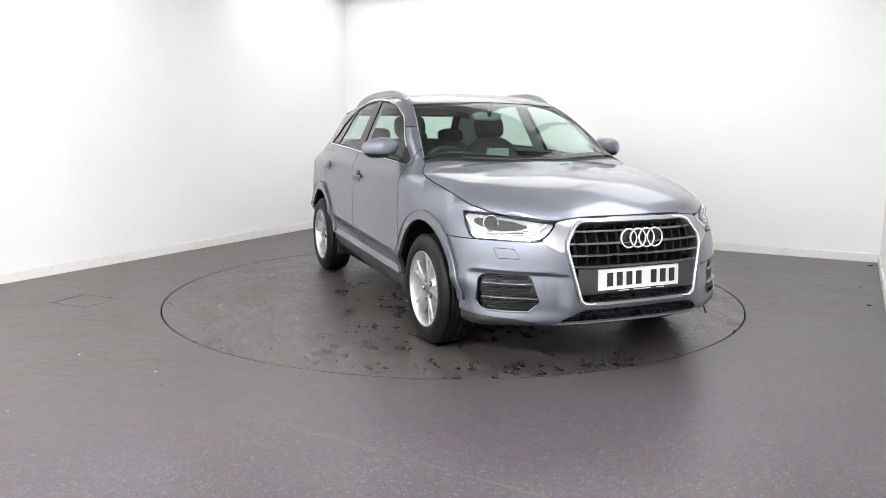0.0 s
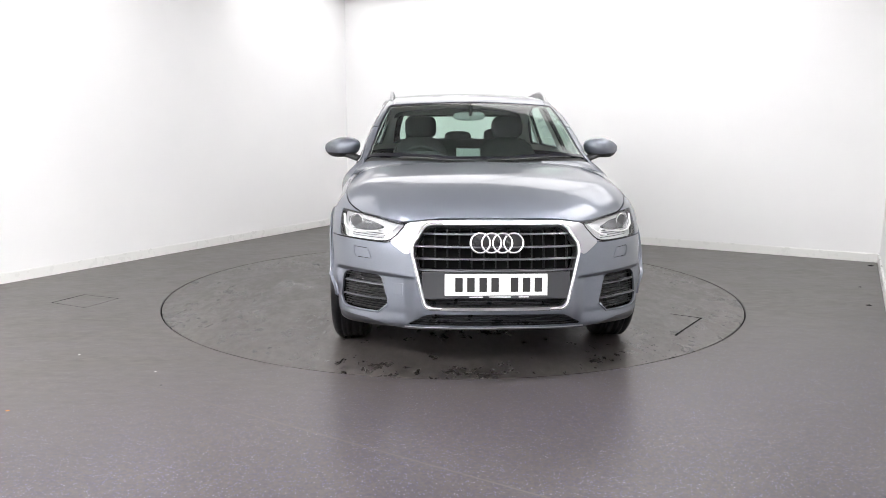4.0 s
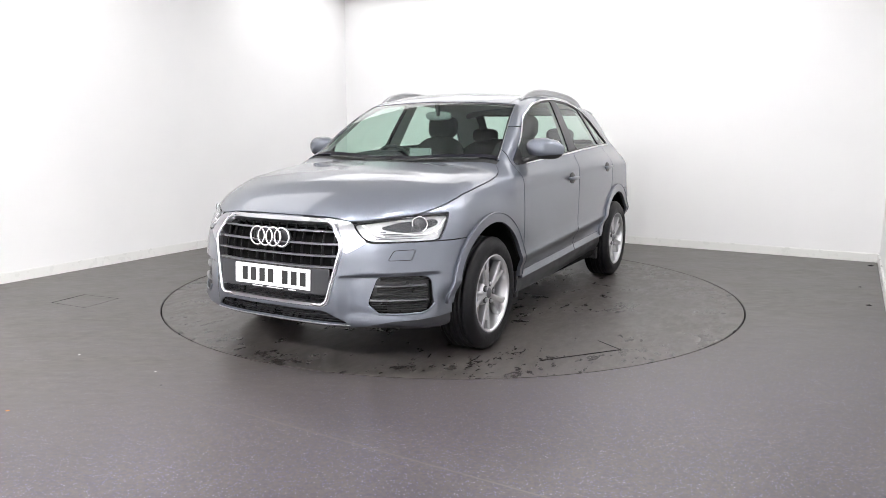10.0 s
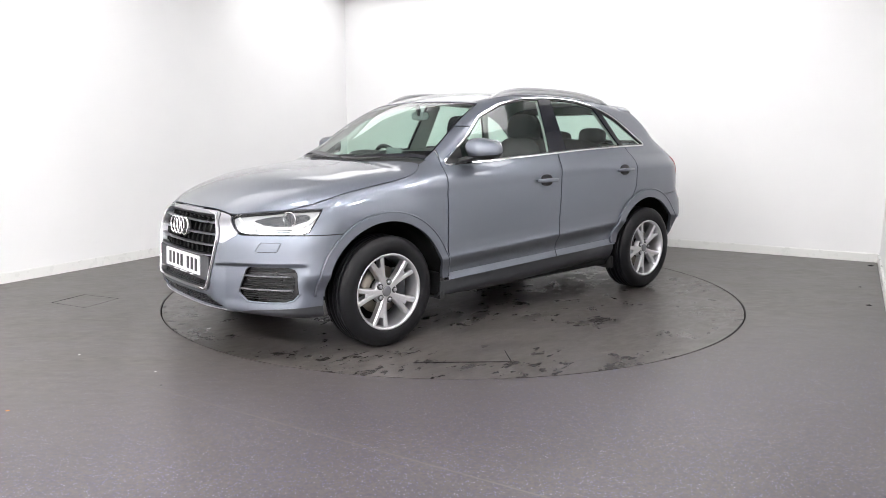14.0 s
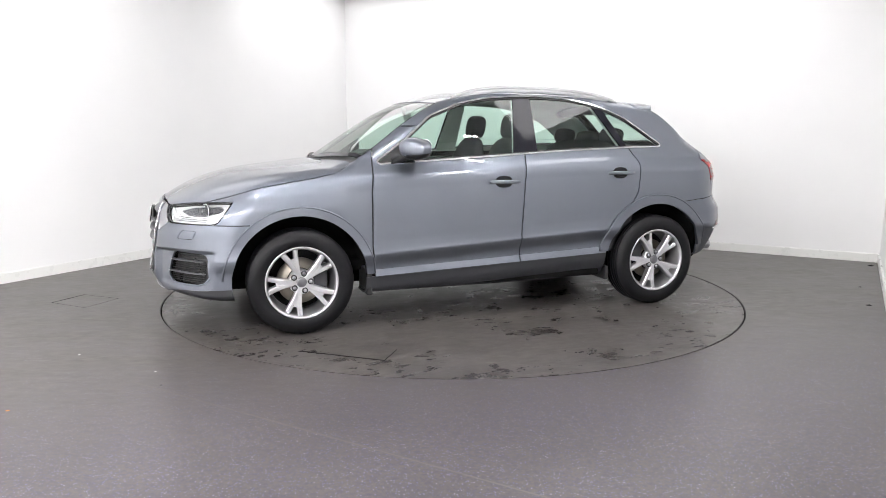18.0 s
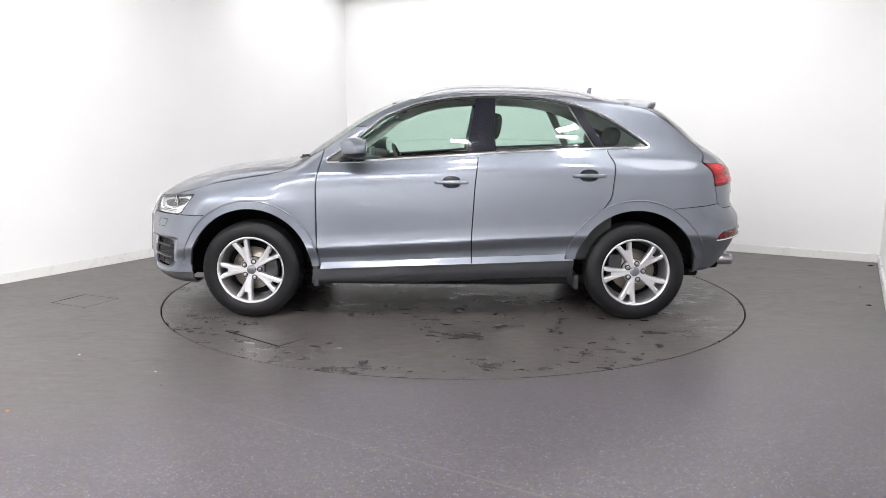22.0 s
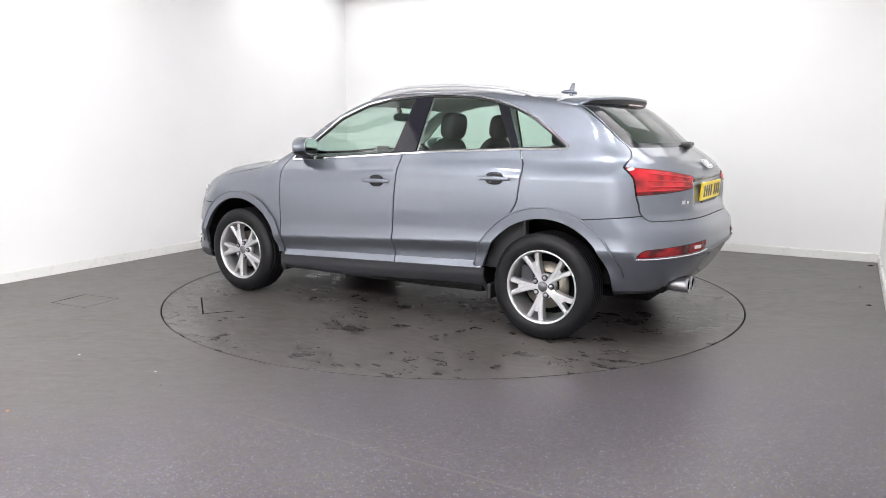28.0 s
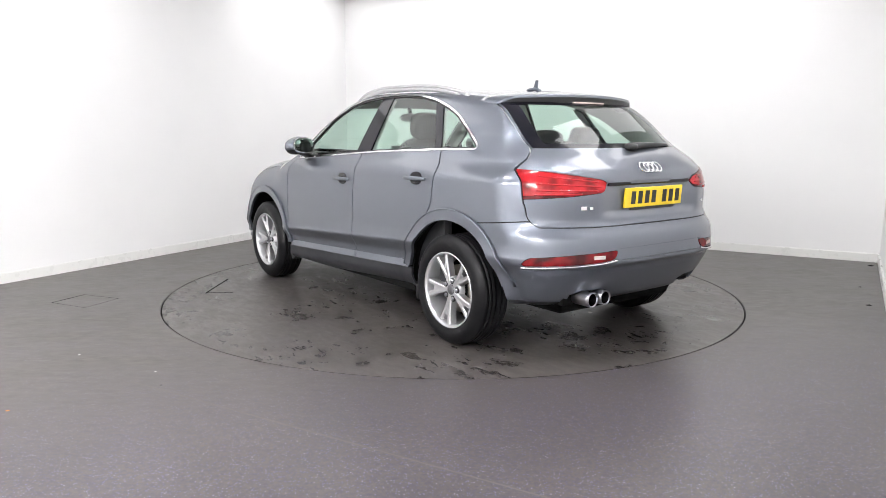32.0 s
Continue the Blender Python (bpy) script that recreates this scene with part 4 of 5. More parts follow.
# ---------------------------------------------------------------- front end
def front_parts():
    slat = lambda z, half: [(on_end(abs(y), z) - 0.016, y, z) for y in np.linspace(-half, half, 25)]
    for z, half in ((0.752, 0.368), (0.690, 0.410), (0.630, 0.402), (0.573, 0.390)):
        bm = tube(slat(z, half), 0.016, 0.0048, 8)
        part("slat", bm, SLAT, grille, "satin silver grille slat", True)
    for i in range(-6, 7):
        y = i * 0.061
        top = 0.785 - 0.5 * max(abs(y) - 0.33, 0)
        part("upright", tube([(on_end(abs(y), z) - 0.042, y, z) for z in np.linspace(0.58, top, 9)], 0.010, 0.0045, 6, (0, 1, 0)), GRILLE_GREY, grille)
    rim = outline((-0.355, 0.805), (0.355, 0.805), (0.430, 0.687), (0.358, 0.380), (-0.358, 0.380), (-0.430, 0.687), round_=0.02)
    bead = [(on_end(abs(y), z) + 0.008, y, z) for y, z in np.concatenate([rim, rim[:1]])]
    part("frame_bead", tube(bead, 0.007, 0.007, 8, (1, 0, 0)), CHROME, grille, "bright rounded edge of the frame", True)
    # number plate carrier and plate
    bm = box(bmesh.new(), (-0.012, -0.375, -0.074), (0.0, 0.375, 0.066), bevel=0.006)
    bm.transform(pose(2.175, 0, 0.50, 0, -3))
    part("plate_carrier", bm, GREY_PLASTIC_AND_SHADE, grille, "dark grey plate carrier")
    for i in range(5):
        z = 0.398 + i * 0.008
        part("lower_slat", tube([(on_end(abs(y), z) - 0.03, y, z) for y in np.linspace(-0.34, 0.34, 15)], 0.006, 0.0022, 6), SATIN_BLACK, grille)
    plate = part("number_plate", box(bmesh.new(), (0.0, -0.26, -0.0555), (0.010, 0.26, 0.0555), pose(2.172, 0, 0.500, 0, -3), 0.004), PLATE_WHITE, car, "white front number plate")
    for y in (-0.188, -0.128, -0.066, -0.006, 0.092, 0.153, 0.213):
        part("plate_bar", box(bmesh.new(), (0.0100, y - 0.019, -0.036), (0.0108, y + 0.019, 0.036), pose(2.172, 0, 0.500, 0, -3)), INK, plate, "plain black bar")
    for y, w in ((-0.10, 0.035), (0.02, 0.055), (0.14, 0.025)):
        part("plate_foot_bar", box(bmesh.new(), (0.006, y - w, -0.0650), (0.009, y + w, -0.0600), pose(2.172, 0, 0.500, 0, -3)), PLATE_WHITE, plate)
    # emblem
    badge = new("emblem")
    badge.parent = car
    badge["label"] = "four interlocking chrome rings"
    for i in range(4):
        y = (i - 1.5) * 0.0553
        m = Matrix.Translation((2.188 - 0.4 * y * y, y, 0.713)) @ Euler((0, math.radians(84), 0)).to_matrix().to_4x4()
        part("ring", ring_bm(0.0485, 0.0062, m), CHROME, badge, smooth=True)
    bm = blob((0.012, 0.13, 0.05), 3.0, Matrix.Translation((2.166, 0, 0.713)))
    part("emblem_base", bm, SATIN_BLACK, badge, smooth=True)
    m = frame_at((on_end(0.498, 0.465), 0.498, 0.465))
    bm = box(bmesh.new(), (-0.030, -0.030, -0.003), (0.030, 0.030, 0.0012), Matrix.Diagonal((1, -1, 1, 1)) @ m, 0.0012)
    bmesh.ops.recalc_face_normals(bm, faces=bm.faces)
    part("tow_cover", bm, PAINT, bumper_front, "small square towing eye cover")
    # silver lip under the intake and chin
    lip = [(on_end(abs(y), 0.272) - 0.004, y, 0.272 + 0.02 * max(abs(y) - 0.45, 0)) for y in np.linspace(-0.46, 0.46, 41)]
    part("chin_lip", tube(lip, 0.010, 0.004, 8), SATIN, bumper_front, "thin silver lip under the intake", True)
    for i in range(4):
        z = 0.290 + i * 0.014
        half = 0.44 - i * 0.026
        part("intake_slat", tube([(on_end(abs(y), z) - 0.028, y, z) for y in np.linspace(-half, half, 15)], 0.006, 0.003, 6), SATIN_BLACK, bumper_front)
    for s in SIDES:
        k = 1 if s == "left" else -1
        flip = Matrix.Diagonal((1, k, 1, 1))
        fog = sheet_part("fog_grille", fog_zone.moved(-0.035), SATIN_BLACK, bumper_front, s, "black corner grille with silver fins", skirt=0)
        for z, a, b in ((0.478, 0.572, 0.775), (0.405, 0.553, 0.785)):
            bm = tube([(on_end(y, z) - 0.008, y, z - 0.015 * (y - a)) for y in np.linspace(a, b, 16)], 0.014, 0.0045, 8)
            bm.transform(flip)
            part("fin", bm, SLAT, fog, "satin silver fin", True)
        for i in range(14):
            z = 0.350 + i * 0.0125
            a = 0.556 + (0.02 if z > 0.43 else 0.0) + (0.012 if z > 0.48 else 0)
            if min(abs(z - 0.478), abs(z - 0.400)) > 0.010:
                bm = tube([(on_end(y, z) - 0.022, y, z) for y in np.linspace(a, 0.778, 10)], 0.006, 0.0025, 6)
                bm.transform(flip)
                part("rib", bm, BLACK, fog)
        bm = tube([(on_end(y, z) + 0.001, y, z) for y, z in ((0.552, 0.379), (0.575, 0.357), (0.598, 0.334), (0.70, 0.331), (0.77, 0.333), (0.795, 0.345), (0.812, 0.38))], 0.006, 0.006, 8)
        bm.transform(flip)
        part("fog_lip", bm, PAINT, fog, smooth=True)
        # headlight
        lamp = sheet_part("headlight", head_lamp.moved(-0.030), REFLECTOR, car, s, "clear headlight with silver reflector and round projector", skirt=0)
        sheet_part("lens", head_lamp.moved(0.001), LAMP_LENS, lamp, s, "clear plastic lens", skirt=0.004)
        _, rim = head_lamp.split(lambda x, y, z: f_head_lamp(x, y, z) - 0.006, 0.0)
        sheet_part("bezel", rim.moved(-0.002), GLOSS_BLACK, lamp, s, "thin black edge", skirt=0.012)
        brow, _ = head_lamp.split(lambda x, y, z: inside_of(outline((0.575, 0.782), (0.64, 0.806), (0.78, 0.818), (0.795, 0.79), (0.74, 0.756), (0.665, 0.752), round_=0.01), y, z), 0.0)
        sheet_part("brow", brow.moved(-0.022), LAMP_GREY, lamp, s, "dark inner panel round the projector", skirt=0.008)
        c = Vector((on_end(0.715, 0.785) - 0.030, 0.715, 0.785))
        aim = Matrix.Translation(c) @ Euler((0, math.radians(90), math.radians(28))).to_matrix().to_4x4()
        for name, bm, mat, lab in (("projector", blob((0.034, 0.034, 0.006), 2.0, aim), LAMP_GREY, "grey round projector lens"),
                                   ("projector_ring", ring_bm(0.039, 0.0034, aim @ Matrix.Translation((0, 0, 0.012))), CHROME, "chrome ring")):
            bm.transform(flip)
            part(name, bm, mat, lamp, lab, True)
        bm = tube([(on_end(y, z) - 0.025, y, z) for y, z in ((0.60, 0.748), (0.66, 0.742), (0.71, 0.733), (0.76, 0.735), (0.79, 0.76), (0.80, 0.81))], 0.006, 0.004, 8)
        bm.transform(flip)
        part("light_strip", bm, PLATE_WHITE, lamp, "white daytime light strip", True)
        for i in range(4):
            z = 0.716 + 0.011 * i
            bm = tube([(on_end(y, z) - 0.0285, y, z) for y in np.linspace(0.56 + 0.004 * i, 0.74, 10)], 0.002, 0.0018, 6)
            bm.transform(flip)
            part("reflector_rib", bm, LAMP_GREY, lamp)
        bm = tube([(on_end(y, z) - 0.022, y, z) for y, z in ((0.49, 0.786), (0.53, 0.755), (0.56, 0.735), (0.60, 0.728))], 0.007, 0.005, 8)
        bm.transform(flip)
        part("indicator", bm, PLATE_WHITE, lamp, "clear indicator lamp", True)
    # front wipers
    for y0, y1 in ((0.62, 0.06), (0.02, -0.50)):
        wiper = new("wiper")
        wiper.parent = car
        pts = [(float(screen_base(abs(y))) + 0.012, y, on_top(float(screen_base(abs(y))) + 0.012, y) + 0.003) for y in np.linspace(y0, y1, 12)]
        part("blade", tube(pts, 0.006, 0.005, 8), BLACK, wiper, smooth=True)
        part("arm", tube([(p[0] + 0.016, p[1], p[2] - 0.003) for p in pts[4:]], 0.008, 0.005, 8), BLACK, wiper, smooth=True)


front_parts()


# ---------------------------------------------------------------- rear end
def rear_parts():
    for s in SIDES:
        k = 1 if s == "left" else -1
        flip = Matrix.Diagonal((1, k, 1, 1))
        lit, edge = tail_lamp.split(lambda x, y, z: f_tail_lamp(x, y, z) - 0.007 - 0.012 * (z < 0.95), 0.0)
        lamp = sheet_part("tail_light", lit.moved(0.004), RED, tailgate, s, "red tail light with brighter horizontal strips and a dark edge", skirt=0.004)
        sheet_part("lamp_edge", edge.moved(0.003), RED_DEEP, lamp, s, "dark red lamp edge", skirt=0.015)
        for n, (z0, z1, a, b) in enumerate(((1.030, 0.994, 0.44, 0.735), (0.990, 0.970, 0.42, 0.745), (0.955, 0.948, 0.45, 0.75), (0.932, 0.934, 0.55, 0.76))):
            bm = tube([(on_end(y, z0 + (z1 - z0) * (b - y) / (b - a), -1) - 0.0035, y, z0 + (z1 - z0) * (b - y) / (b - a)) for y in np.linspace(a, b, 18)], 0.004, 0.0052, 8)
            bm.transform(flip)
            part("strip", bm, RED_BRIGHT, lamp, "brighter red strip", True)
        under = curve((0.38, 0.583), (0.45, 0.572), (0.55, 0.565), (0.654, 0.558), (0.74, 0.551), (0.83, 0.546))
        pts = [(y, float(under(y))) for y in np.linspace(0.385, 0.825, 45)]
        bm = tube([(on_end(y, z, -1) - 0.001, y, z - 0.004) for y, z in pts], 0.005, 0.005, 8)
        bm.transform(flip)
        part("reflector_trim", bm, CHROME, bumper_rear, "thin chrome line under the reflector", True)
        bm = box(bmesh.new(), (-0.002, -0.035, -0.010), (0.004, 0.035, 0.010), bevel=0.003)
        bm.transform(flip @ Matrix.Translation((on_end(0.50, 0.598, -1) - 0.002, 0.50, 0.600)) @ Euler((0, 0, math.radians(-17))).to_matrix().to_4x4())
        part("clear_prism", bm, AMBER, bumper_rear, "small clear prism in the reflector")
    # number plate, handle strip, emblem, badges
    tilt = pose(on_end(0.0, 0.90, -1) - 0.004, -0.012, 0.902, 0, 4, 180)
    plate = part("number_plate", box(bmesh.new(), (0.0, -0.26, -0.0555), (0.012, 0.26, 0.0555), tilt, 0.004), PLATE_YELLOW, tailgate, "yellow rear number plate")
    for y in (-0.188, -0.128, -0.066, -0.006, 0.092, 0.153, 0.213):
        part("plate_bar", box(bmesh.new(), (0.0120, y - 0.019, -0.036), (0.0128, y + 0.019, 0.036), tilt), INK, plate, "plain black bar")
    part("plate_foot", box(bmesh.new(), (0.0, -0.20, -0.072), (0.008, 0.20, -0.0565), tilt, 0.002), BLACK, plate)
    bm = box(bmesh.new(), (-0.03, -0.365, -0.015), (0.016, 0.365, 0.015), pose(on_end(0.0, 1.0, -1) + 0.027, 0, 0.985, 0, 0, 180), 0.005)
    part("tailgate_handle", bm, GLOSS_BLACK, tailgate, "gloss black handle strip over the plate")
    badge = new("emblem")
    badge.parent = car
    badge["label"] = "four interlocking chrome rings"
    for i in range(4):
        y = (i - 1.5) * 0.039 - 0.012
        m = frame_at((on_end(abs(y), 1.058, -1), y, 1.058)) @ Matrix.Translation((0, 0, 0.012))
        part("ring", ring_bm(0.0345, 0.0042, m), CHROME, badge, smooth=True)
    for y0, z0, w, h in ((0.540, 0.859, 0.036, 0.022), (0.497, 0.857, 0.022, 0.017), (-0.525, 0.852, 0.034, 0.013)):
        m = frame_at((on_end(abs(y0), z0, -1), y0, z0))
        part("badge_bar", box(bmesh.new(), (-w / 2, -h / 2, 0), (w / 2, h / 2, 0.004), m, 0.002), CHROME, tailgate, "plain chrome badge bar")
    # roof spoiler: a wing from the roof's end over the window
    bm = bmesh.new()
    rows = []
    for y in np.linspace(-0.605, 0.605, 49):
        a = abs(y) / 0.605
        root = -1.245
        tip = -1.575 + 0.175 * a ** 2.6
        t_tip = 1.485 - 0.018 * a ** 2 - 0.03 * max(a - 0.86, 0) / 0.14
        zr = on_top(root, abs(y)) + 0.001
        q = [(root, y, zr)]
        for u in (0.25, 0.5, 0.75, 0.93, 1.0):
            x = root + (tip - root) * u
            flat = zr + (t_tip - zr) * u + 0.012 * math.sin(math.pi * u) * (1 - a ** 4)
            q.append((x, y, flat))
        q.append((tip + 0.003, y, t_tip - 0.014))
        q.append((tip + 0.016, y, t_tip - 0.050 + 0.012 * a))
        q.append((tip + 0.10, y, min(t_tip - 0.056 + 0.012 * a, on_top(tip + 0.10, abs(y)) - 0.004)))
        q.append((root, y, zr - 0.03))
        rows.append(q)
    top, under = bmesh.new(), bmesh.new()
    for m, keep in ((top, (9, 0, 1, 2, 3, 4, 5, 6)), (under, (6, 7, 8, 9))):
        vs = [[m.verts.new(r[i]) for i in keep] for r in rows]
        for r, t in zip(vs, vs[1:]):
            for i in range(len(r) - 1):
                m.faces.new((r[i], t[i], t[i + 1], r[i + 1]))
        m.faces.new(vs[0])
        m.faces.new(vs[-1])
        bmesh.ops.recalc_face_normals(m, faces=m.faces)
    spoiler = part("spoiler", top, PAINT, car, "grey roof spoiler over the rear window, black underneath", True)
    part("spoiler_underside", under, BLACK, spoiler, "black underside")
    part("brake_light", box(bmesh.new(), (-1.567, -0.14, 1.434), (-1.535, 0.14, 1.444), bevel=0.003), AMBER, spoiler, "unlit pale high brake light")
    # rear wiper
    wiper = new("rear_wiper")
    wiper.parent = tailgate
    hub = Vector((on_end(0, 1.178, -1) - 0.020, 0.0, 1.178))
    part("hub", blob((0.032, 0.050, 0.024), 2.4, Matrix.Translation(hub)), BLACK, wiper, smooth=True)
    arm = [(on_end(abs(y), 1.178 + 0.02 * u, -1) - 0.016, y, 1.182 + 0.02 * u - 0.02 * u * u) for u, y in ((i / 10, -0.44 * i / 10) for i in range(11))]
    part("arm", tube(arm, lambda u: 0.030 - 0.020 * u, lambda u: 0.022 - 0.015 * u, 8), BLACK, wiper, smooth=True)
    # exhaust tips
    for y in (0.498, 0.394):
        pipe = new("exhaust_pipe")
        pipe.parent = car
        pipe["label"] = "round chrome exhaust tip"
        bm = lathe([(0.0335, -0.004), (0.036, 0.003), (0.040, 0.002), (0.041, -0.02), (0.039, -0.30), (0.030, -0.30)], 32)
        bm.transform(pose(-2.080, y, 0.362, 0, 0, 90))
        part("tip", bm, SATIN, pipe, smooth=True)
        bm = lathe([(0.0005, -0.10), (0.0334, -0.10), (0.0336, -0.003)], 32)
        bm.transform(pose(-2.080, y, 0.362, 0, 0, 90))
        part("bore", bm, DARK, pipe, "dark bore of the pipe")
    part("silencer", box(bmesh.new(), (-1.96, 0.30, 0.31), (-1.80, 0.60, 0.44), bevel=0.03), DARK, car, "dark silencer box")
    # aerial fin
    fin = part("roof_antenna", tube([(-1.03, 0, on_top(-1.03, 0)), (-1.06, 0, on_top(-1.06, 0) + 0.012), (-1.10, 0, on_top(-1.1, 0) + 0.016), (-1.135, 0, on_top(-1.135, 0) + 0.004)], lambda u: 0.020 - 0.006 * u, 0.012, 10), PAINT, car, "small grey fin aerial", True)
    bm = plan_slab(bmesh.new(), [(-1.075, 0.0), (-1.105, 0.066), (-1.125, 0.066), (-1.120, 0.0)], Matrix.Translation((0, 0.003, on_top(-1.1, 0) + 0.006)) @ Euler((math.radians(90), 0, 0)).to_matrix().to_4x4(), 0.006)
    part("blade", bm, PAINT, fin)


rear_parts()


# ---------------------------------------------------------------- rails, mirrors, underbody
def side_parts():
    rail_height = curve((-1.11, -0.005), (-1.05, 0.012), (-0.92, 0.030), (-0.64, 0.042), (-0.25, 0.042), (-0.02, 0.034), (0.14, 0.014), (0.21, -0.004))
    for s in SIDES:
        k = 1 if s == "left" else -1
        xs = np.linspace(-1.11, 0.21, 60)
        path = [(x, k * (0.588 - 0.022 * (x + 0.4) ** 2), on_top(x, 0.588 - 0.022 * (x + 0.4) ** 2) + float(rail_height(x))) for x in xs]
        rail = part("roof_rail", tube(path, 0.012, 0.011, 12), RAIL, car, "bright silver roof rail", True)
        foot = [(x, y, z - 0.020) for x, y, z in path[4:-3]]
        part("rail_base", tube(foot, 0.009, 0.016, 8), RAIL, rail, "silver foot strip under the rail", True)
        # door mirror
        mirror = new("door_mirror")
        mirror.parent = car
        mirror["label"] = "grey door mirror with a black lower shell"
        bm = blob((0.090, 0.124, 0.072), 2.4, None, 40)
        for v in bm.verts:
            u = v.co.x
            v.co.y += -0.020 * (v.co.z / 0.078) * (v.co.y < 0) + 0.10 * max(u, 0)
            v.co.z = max(v.co.z * (1 - 0.28 * max(v.co.y, 0) / 0.1 * (v.co.z > 0)), -0.066)
            if v.co.x > 0:
                v.co.x *= 1 - 0.5 * max(v.co.y, 0) / 0.1
            v.co.x = max(v.co.x, -0.062)
        place = Matrix.Translation((0.575, 0.918, 1.155)) @ Euler((0, 0, math.radians(14))).to_matrix().to_4x4()
        bm.transform(place)
        low = bm.copy()
        bmesh.ops.bisect_plane(bm, geom=bm.verts[:] + bm.edges[:] + bm.faces[:], plane_co=(0.575, 0.905, 1.122), plane_no=(0.10, 0, 1), clear_inner=True)
        bmesh.ops.bisect_plane(low, geom=low.verts[:] + low.edges[:] + low.faces[:], plane_co=(0.575, 0.905, 1.120), plane_no=(0.10, 0, 1), clear_outer=True)
        low.transform(Matrix.Translation((0.575, 0.905, 1.12)) @ Matrix.Diagonal((0.975, 0.975, 1, 1)) @ Matrix.Translation((-0.575, -0.905, -1.12)))
        glass = blob((0.004, 0.095, 0.058), 3.0, Matrix.Translation((0.512, 0.903, 1.158)) @ Euler((0, 0, math.radians(14))).to_matrix().to_4x4())
        foot = tube([(0.66, 0.79, 1.078), (0.645, 0.82, 1.088), (0.625, 0.85, 1.098), (0.60, 0.88, 1.105)], lambda u: 0.045 - 0.008 * u, lambda u: 0.020 - 0.002 * u, 12)
        for name, b, mat, lab in (("mirror_cap", bm, PAINT, ""), ("lower_shell", low, BLACK, "black lower shell"), ("mirror_glass", glass, MIRROR, "mirror glass"), ("mirror_foot", foot, BLACK, "black mirror foot")):
            b.transform(Matrix.Diagonal((1, k, 1, 1)))
            if k < 0:
                bmesh.ops.reverse_faces(b, faces=b.faces)
            part(name, b, mat, mirror, lab, True)
    part("underbody", box(bmesh.new(), (-1.85, -0.50, 0.235), (1.95, 0.50, 0.30), bevel=0.02), DARK, car, "dark underbody tray")
    for k in (1, -1):
        part("side_tray", box(bmesh.new(), (-0.86, k * 0.655 - 0.17, 0.235), (0.86, k * 0.655 + 0.17, 0.29), bevel=0.02), DARK, car, "dark underbody tray")
        part("mud_flap", box(bmesh.new(), (-0.93, k * 0.74 - 0.10, 0.20), (-0.90, k * 0.74 + 0.10, 0.30), bevel=0.01), BLACK, car, "black wheel arch deflector")
        part("arch_end", box(bmesh.new(), (0.845, k * 0.745 - 0.115, 0.215), (0.885, k * 0.745 + 0.115, 0.385), bevel=0.012), BLACK, car, "black end of the wheel arch liner")


side_parts()


# ---------------------------------------------------------------- wheels
def spoke(bm, a0, a1, w0, w1, r0, r1, y0, y1, depth):
    """One blade from the hub (angle a0) to the rim (angle a1)."""
    n = 7
    rows = []
    for i in range(n):
        u = i / (n - 1)
        r, a = r0 + (r1 - r0) * u, math.radians(a0 + (a1 - a0) * u)
        w, y = w0 + (w1 - w0) * u, y0 + (y1 - y0) * u ** 1.3
        c = Vector((r * math.cos(a), 0, r * math.sin(a)))
        t = Vector((-math.sin(a), 0, math.cos(a)))
        rows.append([bm.verts.new(c + t * s * w + Vector((0, yy, 0))) for s, yy in ((-1.15, y - depth), (-1, y - 0.006), (-0.55, y), (0.55, y), (1, y - 0.006), (1.15, y - depth))])
    for a, b in zip(rows, rows[1:]):
        for i in range(5):
            bm.faces.new((a[i], a[i + 1], b[i + 1], b[i]))


